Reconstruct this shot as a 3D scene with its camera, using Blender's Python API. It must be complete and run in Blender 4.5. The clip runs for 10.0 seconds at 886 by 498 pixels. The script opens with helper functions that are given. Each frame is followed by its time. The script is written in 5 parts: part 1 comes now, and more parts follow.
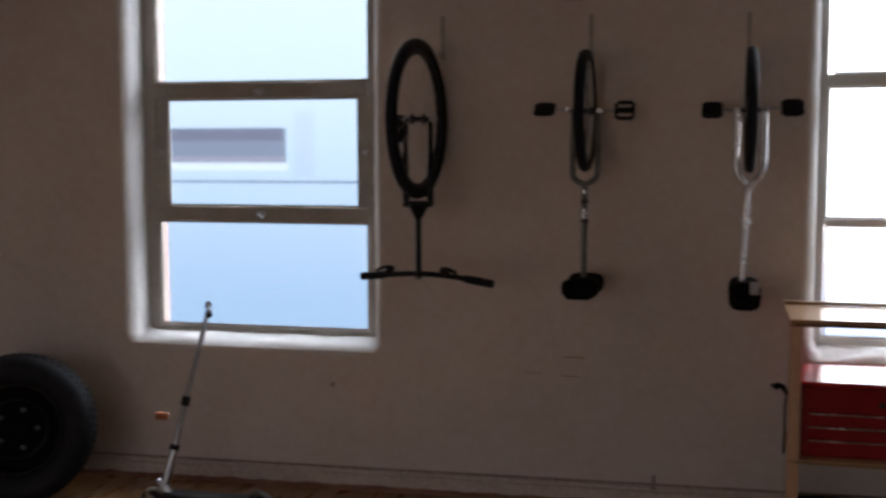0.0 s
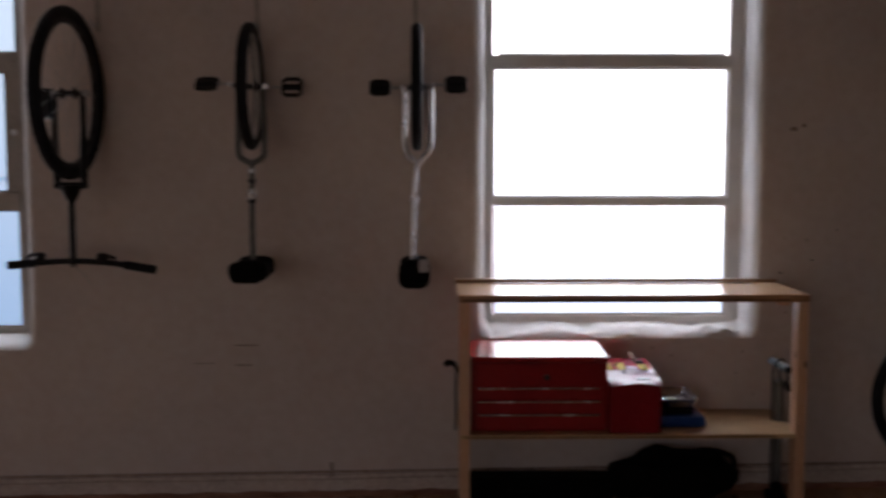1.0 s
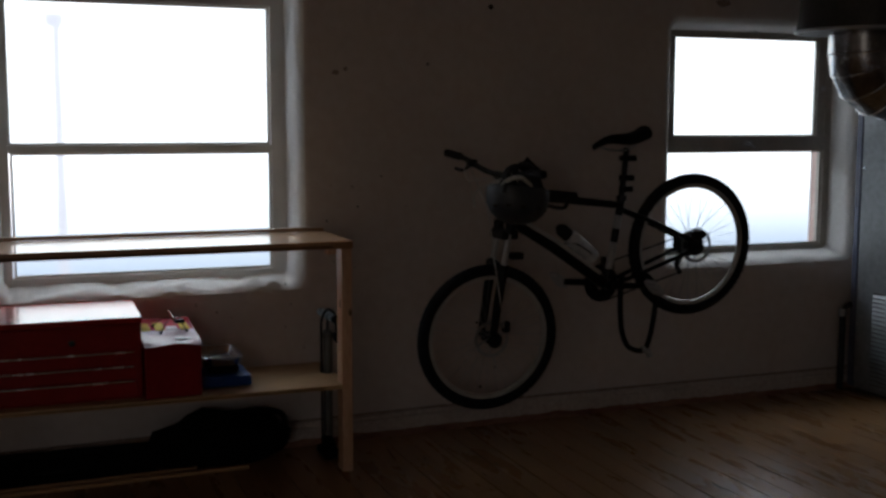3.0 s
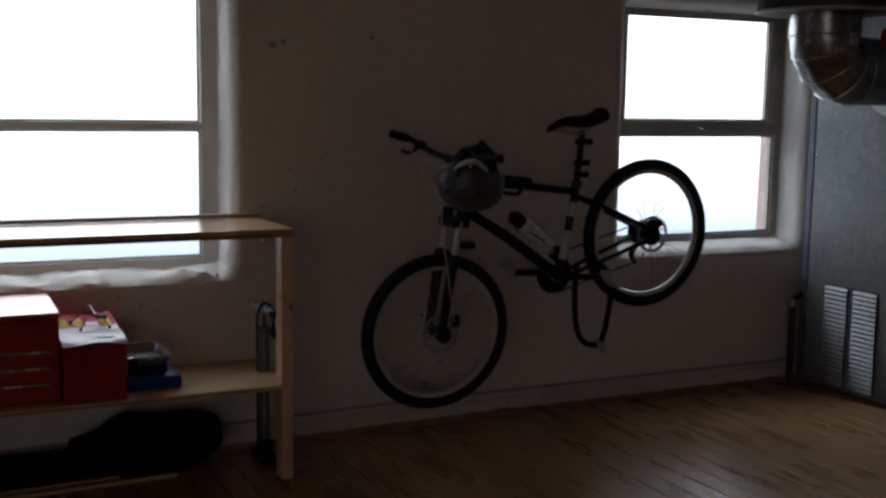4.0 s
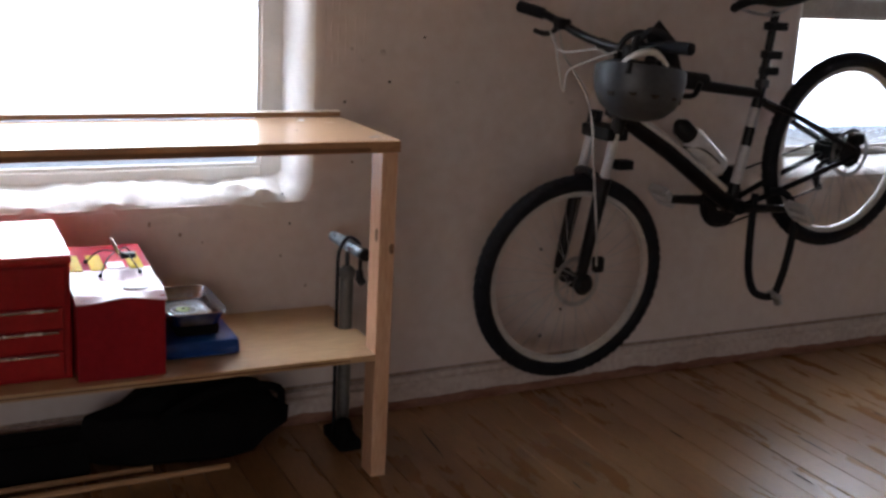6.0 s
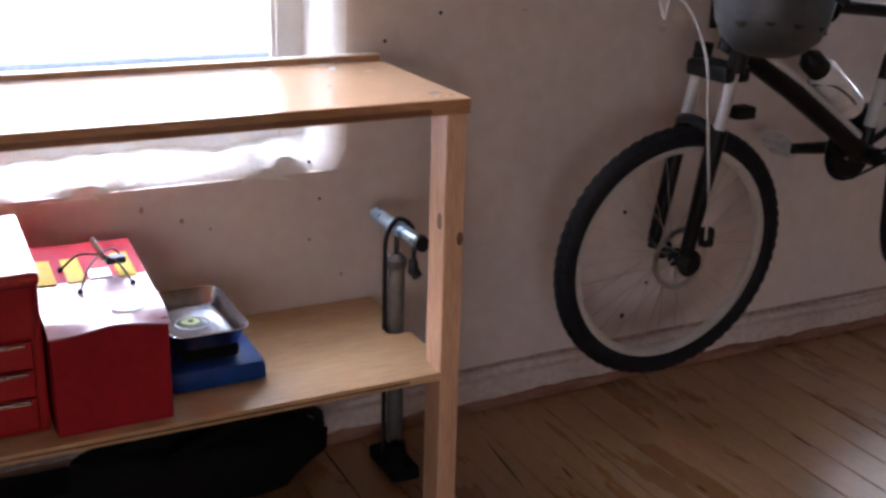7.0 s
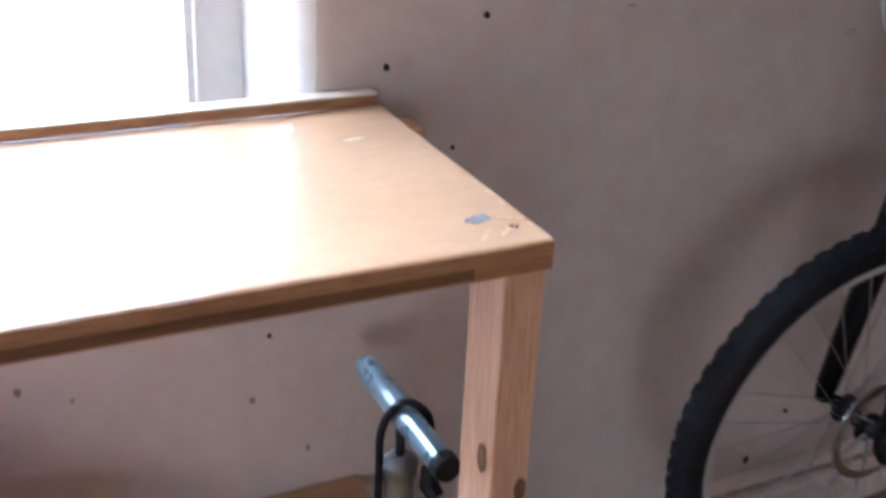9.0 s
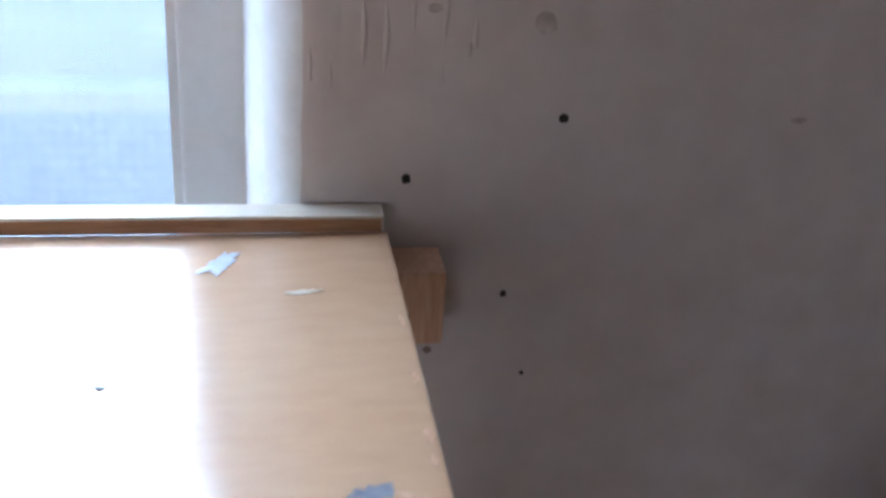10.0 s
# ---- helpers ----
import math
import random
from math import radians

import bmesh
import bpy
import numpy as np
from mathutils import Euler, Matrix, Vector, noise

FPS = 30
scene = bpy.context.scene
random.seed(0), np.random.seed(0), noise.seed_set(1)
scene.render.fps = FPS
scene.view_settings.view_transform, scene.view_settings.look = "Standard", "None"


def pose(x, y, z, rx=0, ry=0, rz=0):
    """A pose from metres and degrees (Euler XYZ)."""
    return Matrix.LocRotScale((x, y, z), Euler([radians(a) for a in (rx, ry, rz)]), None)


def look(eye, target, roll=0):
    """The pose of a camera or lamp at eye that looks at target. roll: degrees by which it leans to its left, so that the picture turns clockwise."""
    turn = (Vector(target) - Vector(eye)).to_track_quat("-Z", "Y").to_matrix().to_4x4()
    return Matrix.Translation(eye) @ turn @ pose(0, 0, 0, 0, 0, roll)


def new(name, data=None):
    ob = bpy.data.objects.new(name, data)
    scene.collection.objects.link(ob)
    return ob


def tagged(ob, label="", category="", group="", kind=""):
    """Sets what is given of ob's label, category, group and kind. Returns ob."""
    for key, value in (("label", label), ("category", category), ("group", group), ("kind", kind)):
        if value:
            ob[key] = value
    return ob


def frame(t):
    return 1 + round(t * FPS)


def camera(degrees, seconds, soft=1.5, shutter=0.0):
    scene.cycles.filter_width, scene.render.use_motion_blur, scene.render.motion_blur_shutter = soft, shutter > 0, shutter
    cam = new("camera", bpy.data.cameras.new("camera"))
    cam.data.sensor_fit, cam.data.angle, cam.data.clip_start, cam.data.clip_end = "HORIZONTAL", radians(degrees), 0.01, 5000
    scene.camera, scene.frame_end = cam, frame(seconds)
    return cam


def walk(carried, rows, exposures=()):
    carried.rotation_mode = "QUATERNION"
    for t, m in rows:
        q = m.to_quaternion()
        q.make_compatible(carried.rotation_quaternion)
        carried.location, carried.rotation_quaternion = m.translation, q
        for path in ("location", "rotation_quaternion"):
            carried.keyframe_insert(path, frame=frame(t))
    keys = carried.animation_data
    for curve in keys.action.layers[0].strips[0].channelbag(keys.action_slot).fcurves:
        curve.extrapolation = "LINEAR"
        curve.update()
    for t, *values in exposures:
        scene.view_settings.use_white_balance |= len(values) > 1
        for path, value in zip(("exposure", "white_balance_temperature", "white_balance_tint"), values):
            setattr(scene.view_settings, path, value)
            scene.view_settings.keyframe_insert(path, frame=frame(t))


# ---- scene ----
cam = camera(43.1, 10.0, soft=2.8, shutter=0.35)
PATH = [
    (0, (0.428, -0.554, 1.629), (-0.049, 1.38, 1.446), -0.1),
    (0.5, (0.535, -0.445, 1.556), (0.271, 1.53, 1.384), -0.3),
    (1, (0.58, -0.375, 1.52), (0.612, 1.617, 1.343), 0.0),
    (1.5, (0.707, -0.294, 1.48), (1.055, 1.667, 1.3), 0.7),
    (2, (0.813, -0.25, 1.45), (1.39, 1.657, 1.273), -0.2),
    (2.5, (0.904, -0.211, 1.417), (1.545, 1.673, 1.218), -0.1),
    (4, (0.872, 0.252, 1.394), (1.737, 2.037, 1.135), 0.9),
    (4.5, (0.911, 0.517, 1.387), (1.765, 2.306, 1.12), 2.3),
    (5, (0.921, 0.823, 1.394), (1.739, 2.598, 0.969), 3.5),
    (5.5, (0.906, 1.188, 1.391), (1.805, 2.914, 0.93), 4.3),
    (6, (0.99, 1.515, 1.382), (1.85, 3.251, 0.886), 3.0),
    (7.5, (1.219, 2.6, 1.356), (2.073, 4.236, 0.586), 1.96),
    (8, (1.338, 2.91, 1.327), (2.199, 4.498, 0.469), 4.3),
    (8.5, (1.48, 3.16, 1.334), (2.374, 4.7, 0.424), 4.15),
    (9, (1.632, 3.32, 1.363), (2.435, 4.946, 0.52), 2.6),
    (9.5, (1.887, 3.482, 1.367), (2.359, 5.221, 0.5), 0.7),
    (10, (2.042, 3.673, 1.352), (2.363, 5.445, 0.484), 3.7),
]
walk(cam, [(t, look(eye, target, roll)) for t, eye, target, roll in PATH],
     exposures=[(0.0, -0.94, 6500, 19), (0.6, -1.04, 6500, 21), (1.0, -1.24, 6550, 25), (1.5, -1.79, 6550, 23), (2.0, -2.14, 6500, 15), (2.5, -2.34, 6450, 14), (4.0, -1.79, 6400, 14), (4.5, -1.50, 6400, 15), (5.0, -1.24, 6400, 18), (5.5, -0.36, 6350, 19), (6.0, 0.06, 6300, 20), (7.5, 0.71, 5950, 27), (8.0, 0.84, 5800, 27), (8.5, 1.02, 5480, 22), (9.0, 1.04, 5350, 18), (9.5, 0.74, 5150, 14), (10.0, 0.30, 5000, 11)])

# ---- world and light ----
world = bpy.data.worlds.new("world")
scene.world = world
world.use_nodes = True
wn = world.node_tree.nodes
sky = wn.new("ShaderNodeTexSky")
sky.sky_type = "NISHITA"
sky.sun_disc = False
sky.sun_elevation = radians(48)
sky.sun_rotation = radians(200)
wn["Background"].inputs[1].default_value = 0.12
world.node_tree.links.new(sky.outputs[0], wn["Background"].inputs[0])

sun = new("sun", bpy.data.lights.new("sun", "SUN"))
sun.data.energy = 1.0
sun.data.angle = radians(14)
sun.data.color = (1.0, 0.95, 0.88)
sun.matrix_world = look((-6, -18, 20), (0, 0, 0))


def skylight(x, width, watts, colour, at=(6.3, 3.6)):
    """The open sky outside one window."""
    lamp = new("skylight", bpy.data.lights.new("skylight", "AREA"))
    lamp.data.shape = "RECTANGLE"
    lamp.data.size, lamp.data.size_y = width, 1.5
    lamp.data.energy = watts
    lamp.data.color = colour
    lamp.matrix_world = look((x, *at), (x, 4.7, 1.2))
    return lamp


SKY = (0.80, 0.91, 1.0)
skylight(-1.85, 2.2, 165, SKY)
skylight(1.43, 3.8, 290, SKY, (7.1, 3.45))
skylight(4.45, 1.8, 150, SKY)

# room-side fill lamp; the opening behind the camera is unseen and added
fill_light = new("rear_fill", bpy.data.lights.new("rear_fill", "AREA"))
fill_light.data.shape = "RECTANGLE"
fill_light.data.size, fill_light.data.size_y = 3.8, 2.3
fill_light.data.energy = 34
fill_light.data.color = (1.0, 0.92, 0.83)
fill_light.matrix_world = look((-2.05, -3.35, 1.2), (-2.05, 4.0, 1.2))

# ---- materials ----


def surf(name, a, b, scale=3.0, rough=0.6, metal=0.0, bump=0.15, fine=60.0, stretch=(1, 1, 1), spots=None, vary=0.0, coat=0.0, dirt=0.5, spec=0.5, rvar=0.12):
    """Two-scale mottled surface: a and b mixed by broad noise, grain by fine noise, dark flecks of colour spots."""
    m = bpy.data.materials.new(name)
    m.use_nodes = True
    nt = m.node_tree
    n, l = nt.nodes, nt.links
    p = n["Principled BSDF"]
    co = n.new("ShaderNodeTexCoord")
    mp = n.new("ShaderNodeMapping")
    mp.inputs["Scale"].default_value = stretch
    l.new(co.outputs["Object"], mp.inputs[0])
    vec = mp.outputs[0]
    if vary:
        info = n.new("ShaderNodeObjectInfo")
        ad = n.new("ShaderNodeVectorMath")
        ad.operation = "MULTIPLY_ADD"
        cmb = n.new("ShaderNodeCombineXYZ")
        for i in range(3):
            l.new(info.outputs["Random"], cmb.inputs[i])
        l.new(cmb.outputs[0], ad.inputs[0])
        ad.inputs[1].default_value = (37, 53, 71)
        l.new(vec, ad.inputs[2])
        vec = ad.outputs[0]
    big = n.new("ShaderNodeTexNoise")
    big.inputs["Scale"].default_value = scale
    big.inputs["Detail"].default_value = 6
    big.inputs["Roughness"].default_value = 0.6
    small = n.new("ShaderNodeTexNoise")
    small.inputs["Scale"].default_value = fine
    small.inputs["Detail"].default_value = 4
    for t in (big, small):
        l.new(vec, t.inputs["Vector"])
    r1 = n.new("ShaderNodeValToRGB")
    r1.color_ramp.elements[0].position, r1.color_ramp.elements[1].position = 0.32, 0.68
    r1.color_ramp.elements[0].color, r1.color_ramp.elements[1].color = (*a, 1), (*b, 1)
    l.new(big.outputs[0], r1.inputs[0])
    mix = n.new("ShaderNodeMix")
    mix.data_type, mix.blend_type = "RGBA", "OVERLAY"
    mix.inputs[0].default_value = dirt
    l.new(r1.outputs[0], mix.inputs[6])
    l.new(small.outputs[0], mix.inputs[7])
    out = mix.outputs[2]
    if vary:
        hv = n.new("ShaderNodeHueSaturation")
        mr = n.new("ShaderNodeMapRange")
        mr.inputs[3].default_value, mr.inputs[4].default_value = 1 - vary, 1 + vary
        l.new(info.outputs["Random"], mr.inputs[0])
        l.new(mr.outputs[0], hv.inputs["Value"])
        l.new(out, hv.inputs["Color"])
        out = hv.outputs[0]
    if spots:
        col, size, edge = spots
        sp = n.new("ShaderNodeTexNoise")
        sp.inputs["Scale"].default_value = size
        sp.inputs["Detail"].default_value = 8
        sp.inputs["Roughness"].default_value = 0.7
        l.new(vec, sp.inputs["Vector"])
        r2 = n.new("ShaderNodeValToRGB")
        r2.color_ramp.elements[0].position, r2.color_ramp.elements[1].position = edge, edge + 0.07
        l.new(sp.outputs[0], r2.inputs[0])
        m2 = n.new("ShaderNodeMix")
        m2.data_type = "RGBA"
        l.new(r2.outputs[0], m2.inputs[0])
        l.new(out, m2.inputs[6])
        m2.inputs[7].default_value = (*col, 1)
        out = m2.outputs[2]
    l.new(out, p.inputs["Base Color"])
    rr = n.new("ShaderNodeMapRange")
    rr.inputs[3].default_value, rr.inputs[4].default_value = max(0.03, rough - rvar), min(1, rough + rvar)
    l.new(big.outputs[0], rr.inputs[0])
    l.new(rr.outputs[0], p.inputs["Roughness"])
    p.inputs["Metallic"].default_value = metal
    p.inputs["Coat Weight"].default_value = coat
    p.inputs["Coat Roughness"].default_value = 0.16
    p.inputs["Specular IOR Level"].default_value = spec
    if bump:
        bp = n.new("ShaderNodeBump")
        bp.inputs["Strength"].default_value = bump
        bp.inputs["Distance"].default_value = 0.01
        sm = n.new("ShaderNodeMath")
        sm.operation = "MULTIPLY_ADD"
        sm.inputs[1].default_value = 0.35
        l.new(small.outputs[0], sm.inputs[0])
        l.new(big.outputs[0], sm.inputs[2])
        l.new(sm.outputs[0], bp.inputs["Height"])
        l.new(bp.outputs[0], p.inputs["Normal"])
    return m


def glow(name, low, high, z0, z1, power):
    """Emissive daylight: colour rises from low at height z0 to high at z1."""
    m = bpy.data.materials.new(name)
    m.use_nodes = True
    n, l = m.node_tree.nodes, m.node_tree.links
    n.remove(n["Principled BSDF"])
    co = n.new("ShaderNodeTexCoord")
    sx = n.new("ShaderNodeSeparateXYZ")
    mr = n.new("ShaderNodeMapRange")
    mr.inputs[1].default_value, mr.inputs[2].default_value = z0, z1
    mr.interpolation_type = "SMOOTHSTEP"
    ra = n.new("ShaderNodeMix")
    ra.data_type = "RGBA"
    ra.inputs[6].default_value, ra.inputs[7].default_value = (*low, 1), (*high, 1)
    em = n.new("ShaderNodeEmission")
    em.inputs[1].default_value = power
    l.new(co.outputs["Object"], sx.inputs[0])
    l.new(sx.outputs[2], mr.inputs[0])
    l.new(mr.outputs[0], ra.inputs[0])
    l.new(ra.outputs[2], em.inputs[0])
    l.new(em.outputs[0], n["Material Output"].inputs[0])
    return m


def glass(name, tint, rough, wire):
    m = bpy.data.materials.new(name)
    m.use_nodes = True
    n, l = m.node_tree.nodes, m.node_tree.links
    p = n["Principled BSDF"]
    p.inputs["Base Color"].default_value = (*tint, 1)
    p.inputs["Transmission Weight"].default_value = 1
    p.inputs["Roughness"].default_value = rough
    p.inputs["IOR"].default_value = 1.45
    if wire:
        co = n.new("ShaderNodeTexCoord")
        sx = n.new("ShaderNodeSeparateXYZ")
        l.new(co.outputs["Object"], sx.inputs[0])
        lines = []
        for axis in (0, 2):
            mu = n.new("ShaderNodeMath")
            mu.operation = "MULTIPLY"
            mu.inputs[1].default_value = 80
            fr = n.new("ShaderNodeMath")
            fr.operation = "FRACT"
            lt = n.new("ShaderNodeMath")
            lt.operation = "LESS_THAN"
            lt.inputs[1].default_value = 0.10
            l.new(sx.outputs[axis], mu.inputs[0])
            l.new(mu.outputs[0], fr.inputs[0])
            l.new(fr.outputs[0], lt.inputs[0])
            lines.append(lt)
        mx = n.new("ShaderNodeMath")
        mx.operation = "MAXIMUM"
        l.new(lines[0].outputs[0], mx.inputs[0])
        l.new(lines[1].outputs[0], mx.inputs[1])
        ra = n.new("ShaderNodeMix")
        ra.data_type = "RGBA"
        ra.inputs[6].default_value, ra.inputs[7].default_value = (*tint, 1), (0.80, 0.87, 0.9, 1)
        l.new(mx.outputs[0], ra.inputs[0])
        l.new(ra.outputs[2], p.inputs["Base Color"])
    return m


M_WALL = surf("old_white_paint", (0.64, 0.55, 0.51), (0.71, 0.63, 0.59), 0.9, 0.7, bump=0.42, fine=26, spots=((0.46, 0.38, 0.32), 5.0, 0.76), dirt=0.18)
M_SIDE = surf("side_wall_paint", (0.58, 0.50, 0.43), (0.66, 0.59, 0.52), 1.5, 0.8, bump=0.2, fine=40, dirt=0.3)
M_CEIL = surf("ceiling_paint", (0.62, 0.58, 0.54), (0.70, 0.66, 0.62), 1.2, 0.85, bump=0.15, fine=40, dirt=0.3)
M_REVEAL = surf("lumpy_white_plaster", (0.74, 0.72, 0.70), (0.83, 0.81, 0.79), 6.0, 0.6, bump=0.5, fine=50, spots=((0.45, 0.38, 0.33), 16.0, 0.70), dirt=0.3)
M_BASE = surf("baseboard_paint", (0.52, 0.43, 0.38), (0.62, 0.53, 0.48), 3.5, 0.6, bump=0.3, fine=50, spots=((0.28, 0.16, 0.10), 12.0, 0.69), dirt=0.4)
M_LIP = surf("worn_red_brown_edge", (0.18, 0.070, 0.042), (0.34, 0.18, 0.12), 9, 0.7, bump=0.4, fine=60, stretch=(0.6, 3, 3))
M_BOARD = surf("worn_floorboard", (0.275, 0.142, 0.057), (0.345, 0.184, 0.078), 2.6, 0.29, bump=0.10, fine=40, stretch=(3, 0.7, 3), spots=((0.13, 0.068, 0.034), 9.0, 0.84), vary=0.08, dirt=0.28)
M_SUBFLOOR = surf("dark_subfloor", (0.07, 0.042, 0.024), (0.10, 0.06, 0.035), 4, 0.9, bump=0.1)
M_PINE = surf("planed_pine", (0.63, 0.36, 0.21), (0.75, 0.48, 0.31), 4.0, 0.45, bump=0.12, fine=30, stretch=(8, 8, 0.8), spots=((0.22, 0.10, 0.045), 3.0, 0.74), dirt=0.5)
M_PINE_X = surf("planed_pine_rail", (0.42, 0.23, 0.10), (0.58, 0.35, 0.18), 4.0, 0.45, bump=0.12, fine=30, stretch=(0.8, 8, 8), spots=((0.20, 0.09, 0.04), 3.0, 0.72), dirt=0.5)
M_TOP = surf("varnished_plywood", (0.61, 0.365, 0.20), (0.66, 0.415, 0.24), 1.4, 0.30, bump=0.012, fine=24, stretch=(1, 3, 3), dirt=0.15, coat=0.7, rvar=0.03)
M_PLY = surf("bare_plywood", (0.46, 0.285, 0.14), (0.57, 0.375, 0.20), 2.2, 0.45, bump=0.04, fine=26, stretch=(0.8, 4, 4), dirt=0.25)
M_BATTEN = surf("pale_batten_wood", (0.74, 0.63, 0.49), (0.82, 0.73, 0.60), 3, 0.5, bump=0.08, fine=30, stretch=(0.8, 8, 8), dirt=0.4)
M_FRAME = surf("weathered_window_frame", (0.34, 0.30, 0.26), (0.46, 0.42, 0.38), 5, 0.5, bump=0.10, fine=60, spots=((0.30, 0.20, 0.13), 14, 0.72), dirt=0.25)
# lighter copy of M_FRAME: daylight on the middle window's frame, put into colour
M_FRAME_LIT = surf("window_frame_lit", (0.70, 0.68, 0.65), (0.80, 0.78, 0.76), 5, 0.45, bump=0.06, fine=60, spots=((0.45, 0.36, 0.28), 14, 0.74), dirt=0.15)
M_OUTREV = surf("outer_pink_reveal", (0.60, 0.42, 0.38), (0.68, 0.50, 0.45), 4, 0.8, bump=0.3, fine=40)
M_RUBBER = surf("black_rubber", (0.006, 0.007, 0.009), (0.013, 0.014, 0.018), 20, 0.6, bump=0.3, fine=140, spec=0.22)
M_BLACK = surf("black_enamel", (0.004, 0.004, 0.005), (0.009, 0.009, 0.010), 12, 0.33, bump=0.03, fine=80, spec=0.25)
M_PLASTIC = surf("black_plastic", (0.006, 0.006, 0.007), (0.013, 0.013, 0.013), 18, 0.5, bump=0.1, fine=90, spec=0.22)
M_CHROME = surf("dull_chrome", (0.55, 0.55, 0.57), (0.72, 0.72, 0.74), 9, 0.25, metal=1.0, bump=0.03, fine=90, dirt=0.25)
M_STEEL = surf("brushed_steel", (0.42, 0.43, 0.45), (0.58, 0.59, 0.61), 14, 0.33, metal=1.0, bump=0.05, fine=110, dirt=0.3)
M_TRAY = surf("stainless_tray", (0.27, 0.29, 0.32), (0.42, 0.44, 0.47), 16, 0.22, metal=1.0, bump=0.04, fine=60, dirt=0.3)
M_HANDLE = surf("blue_grey_metal", (0.16, 0.22, 0.26), (0.24, 0.31, 0.35), 14, 0.3, metal=0.6, bump=0.03, fine=90, dirt=0.2)
M_DARKSTEEL = surf("dark_steel", (0.025, 0.025, 0.028), (0.06, 0.06, 0.065), 14, 0.4, metal=0.8, bump=0.06, fine=110, dirt=0.3)
M_RIM = surf("silver_rim", (0.50, 0.49, 0.47), (0.62, 0.61, 0.59), 10, 0.4, metal=0.25, bump=0.02, fine=80, dirt=0.2)
M_GREYFRAME = surf("pale_grey_enamel", (0.42, 0.42, 0.43), (0.55, 0.55, 0.56), 9, 0.35, bump=0.02, fine=80, dirt=0.2)
M_GUN = surf("gunmetal_grey", (0.10, 0.10, 0.095), (0.18, 0.18, 0.17), 12, 0.38, metal=0.4, bump=0.03, fine=80, dirt=0.3)
M_EDGE = surf("brown_edge_strip", (0.34, 0.16, 0.070), (0.46, 0.25, 0.12), 5, 0.45, bump=0.08, fine=40, stretch=(0.8, 6, 10), dirt=0.4)
M_GROOVE = surf("dark_brown_edge", (0.13, 0.055, 0.022), (0.24, 0.115, 0.05), 5, 0.6, bump=0.15, fine=50, stretch=(0.8, 6, 10), dirt=0.4)
M_KNOT = surf("wood_knot", (0.12, 0.05, 0.022), (0.30, 0.15, 0.07), 60, 0.55, bump=0.2, fine=90)
M_RED = surf("red_enamel", (0.27, 0.008, 0.011), (0.36, 0.014, 0.016), 5, 0.32, bump=0.03, fine=60, spots=((0.16, 0.02, 0.02), 18, 0.72), dirt=0.25, spec=0.3)
M_LID = surf("red_toolbox_lid", (0.36, 0.014, 0.016), (0.44, 0.022, 0.022), 5, 0.22, bump=0.02, fine=60, dirt=0.2, coat=0.9)
M_REDCARD = surf("red_cardboard", (0.25, 0.006, 0.011), (0.34, 0.010, 0.016), 4, 0.6, bump=0.06, fine=50, dirt=0.25, spec=0.2)
M_REDGLOSS = surf("glossy_red_print", (0.34, 0.006, 0.02), (0.44, 0.014, 0.035), 6, 0.55, bump=0.02, dirt=0.2, coat=0.0, spec=0.12)
M_YELLOW = surf("yellow_print", (0.52, 0.34, 0.012), (0.64, 0.44, 0.03), 6, 0.5, bump=0.02, dirt=0.2, coat=0.0, spec=0.12)
M_PRINT_GLARE = surf("pale_print_and_glare", (0.44, 0.25, 0.34), (0.62, 0.48, 0.57), 9, 0.38, bump=0.03, dirt=0.2, coat=0.35)
M_BLUE = surf("blue_plastic", (0.006, 0.036, 0.17), (0.010, 0.058, 0.25), 8, 0.42, bump=0.06, fine=70, dirt=0.25, spec=0.3)
M_GREEN = surf("green_sticker", (0.42, 0.52, 0.24), (0.56, 0.66, 0.36), 20, 0.4, bump=0.02, dirt=0.2)
M_HELMET = surf("matt_grey_shell", (0.042, 0.048, 0.055), (0.075, 0.084, 0.094), 8, 0.4, bump=0.03, fine=60, dirt=0.25)
M_FOAM = surf("black_foam", (0.006, 0.006, 0.007), (0.013, 0.013, 0.013), 20, 0.85, bump=0.4, fine=90)
M_CABLE = surf("pale_cable", (0.48, 0.47, 0.44), (0.60, 0.58, 0.55), 15, 0.45, bump=0.02, dirt=0.2)
M_CABINET = surf("grey_sheet_metal", (0.15, 0.16, 0.17), (0.21, 0.22, 0.23), 2.5, 0.38, metal=0.2, bump=0.05, fine=40, spots=((0.13, 0.12, 0.11), 11, 0.70), dirt=0.35)
M_SLATE = surf("slate_blue_paint", (0.07, 0.08, 0.13), (0.10, 0.11, 0.17), 8, 0.4, bump=0.03, dirt=0.3)
M_DUCT = surf("galvanised_duct", (0.22, 0.22, 0.23), (0.40, 0.40, 0.41), 9, 0.25, metal=1.0, bump=0.06, fine=70, dirt=0.4)
M_HOOD = surf("dark_painted_hood", (0.03, 0.028, 0.027), (0.06, 0.055, 0.05), 6, 0.5, bump=0.08, fine=60)
M_ORANGE = surf("rust_orange", (0.35, 0.10, 0.03), (0.48, 0.16, 0.05), 14, 0.5, bump=0.1)
M_BAG = surf("black_canvas", (0.003, 0.003, 0.003), (0.008, 0.007, 0.007), 8, 0.85, bump=0.5, fine=120, spec=0.12)
M_HOLE = surf("dark_hole", (0.015, 0.012, 0.010), (0.05, 0.035, 0.025), 60, 0.9, bump=0.2)
M_FAINT = surf("faint_smudge", (0.46, 0.38, 0.34), (0.60, 0.52, 0.48), 70, 0.8, bump=0.1)
M_STAIN_SHADE = surf("stain_and_shade_brown", (0.26, 0.18, 0.14), (0.42, 0.34, 0.29), 50, 0.8, bump=0.2)
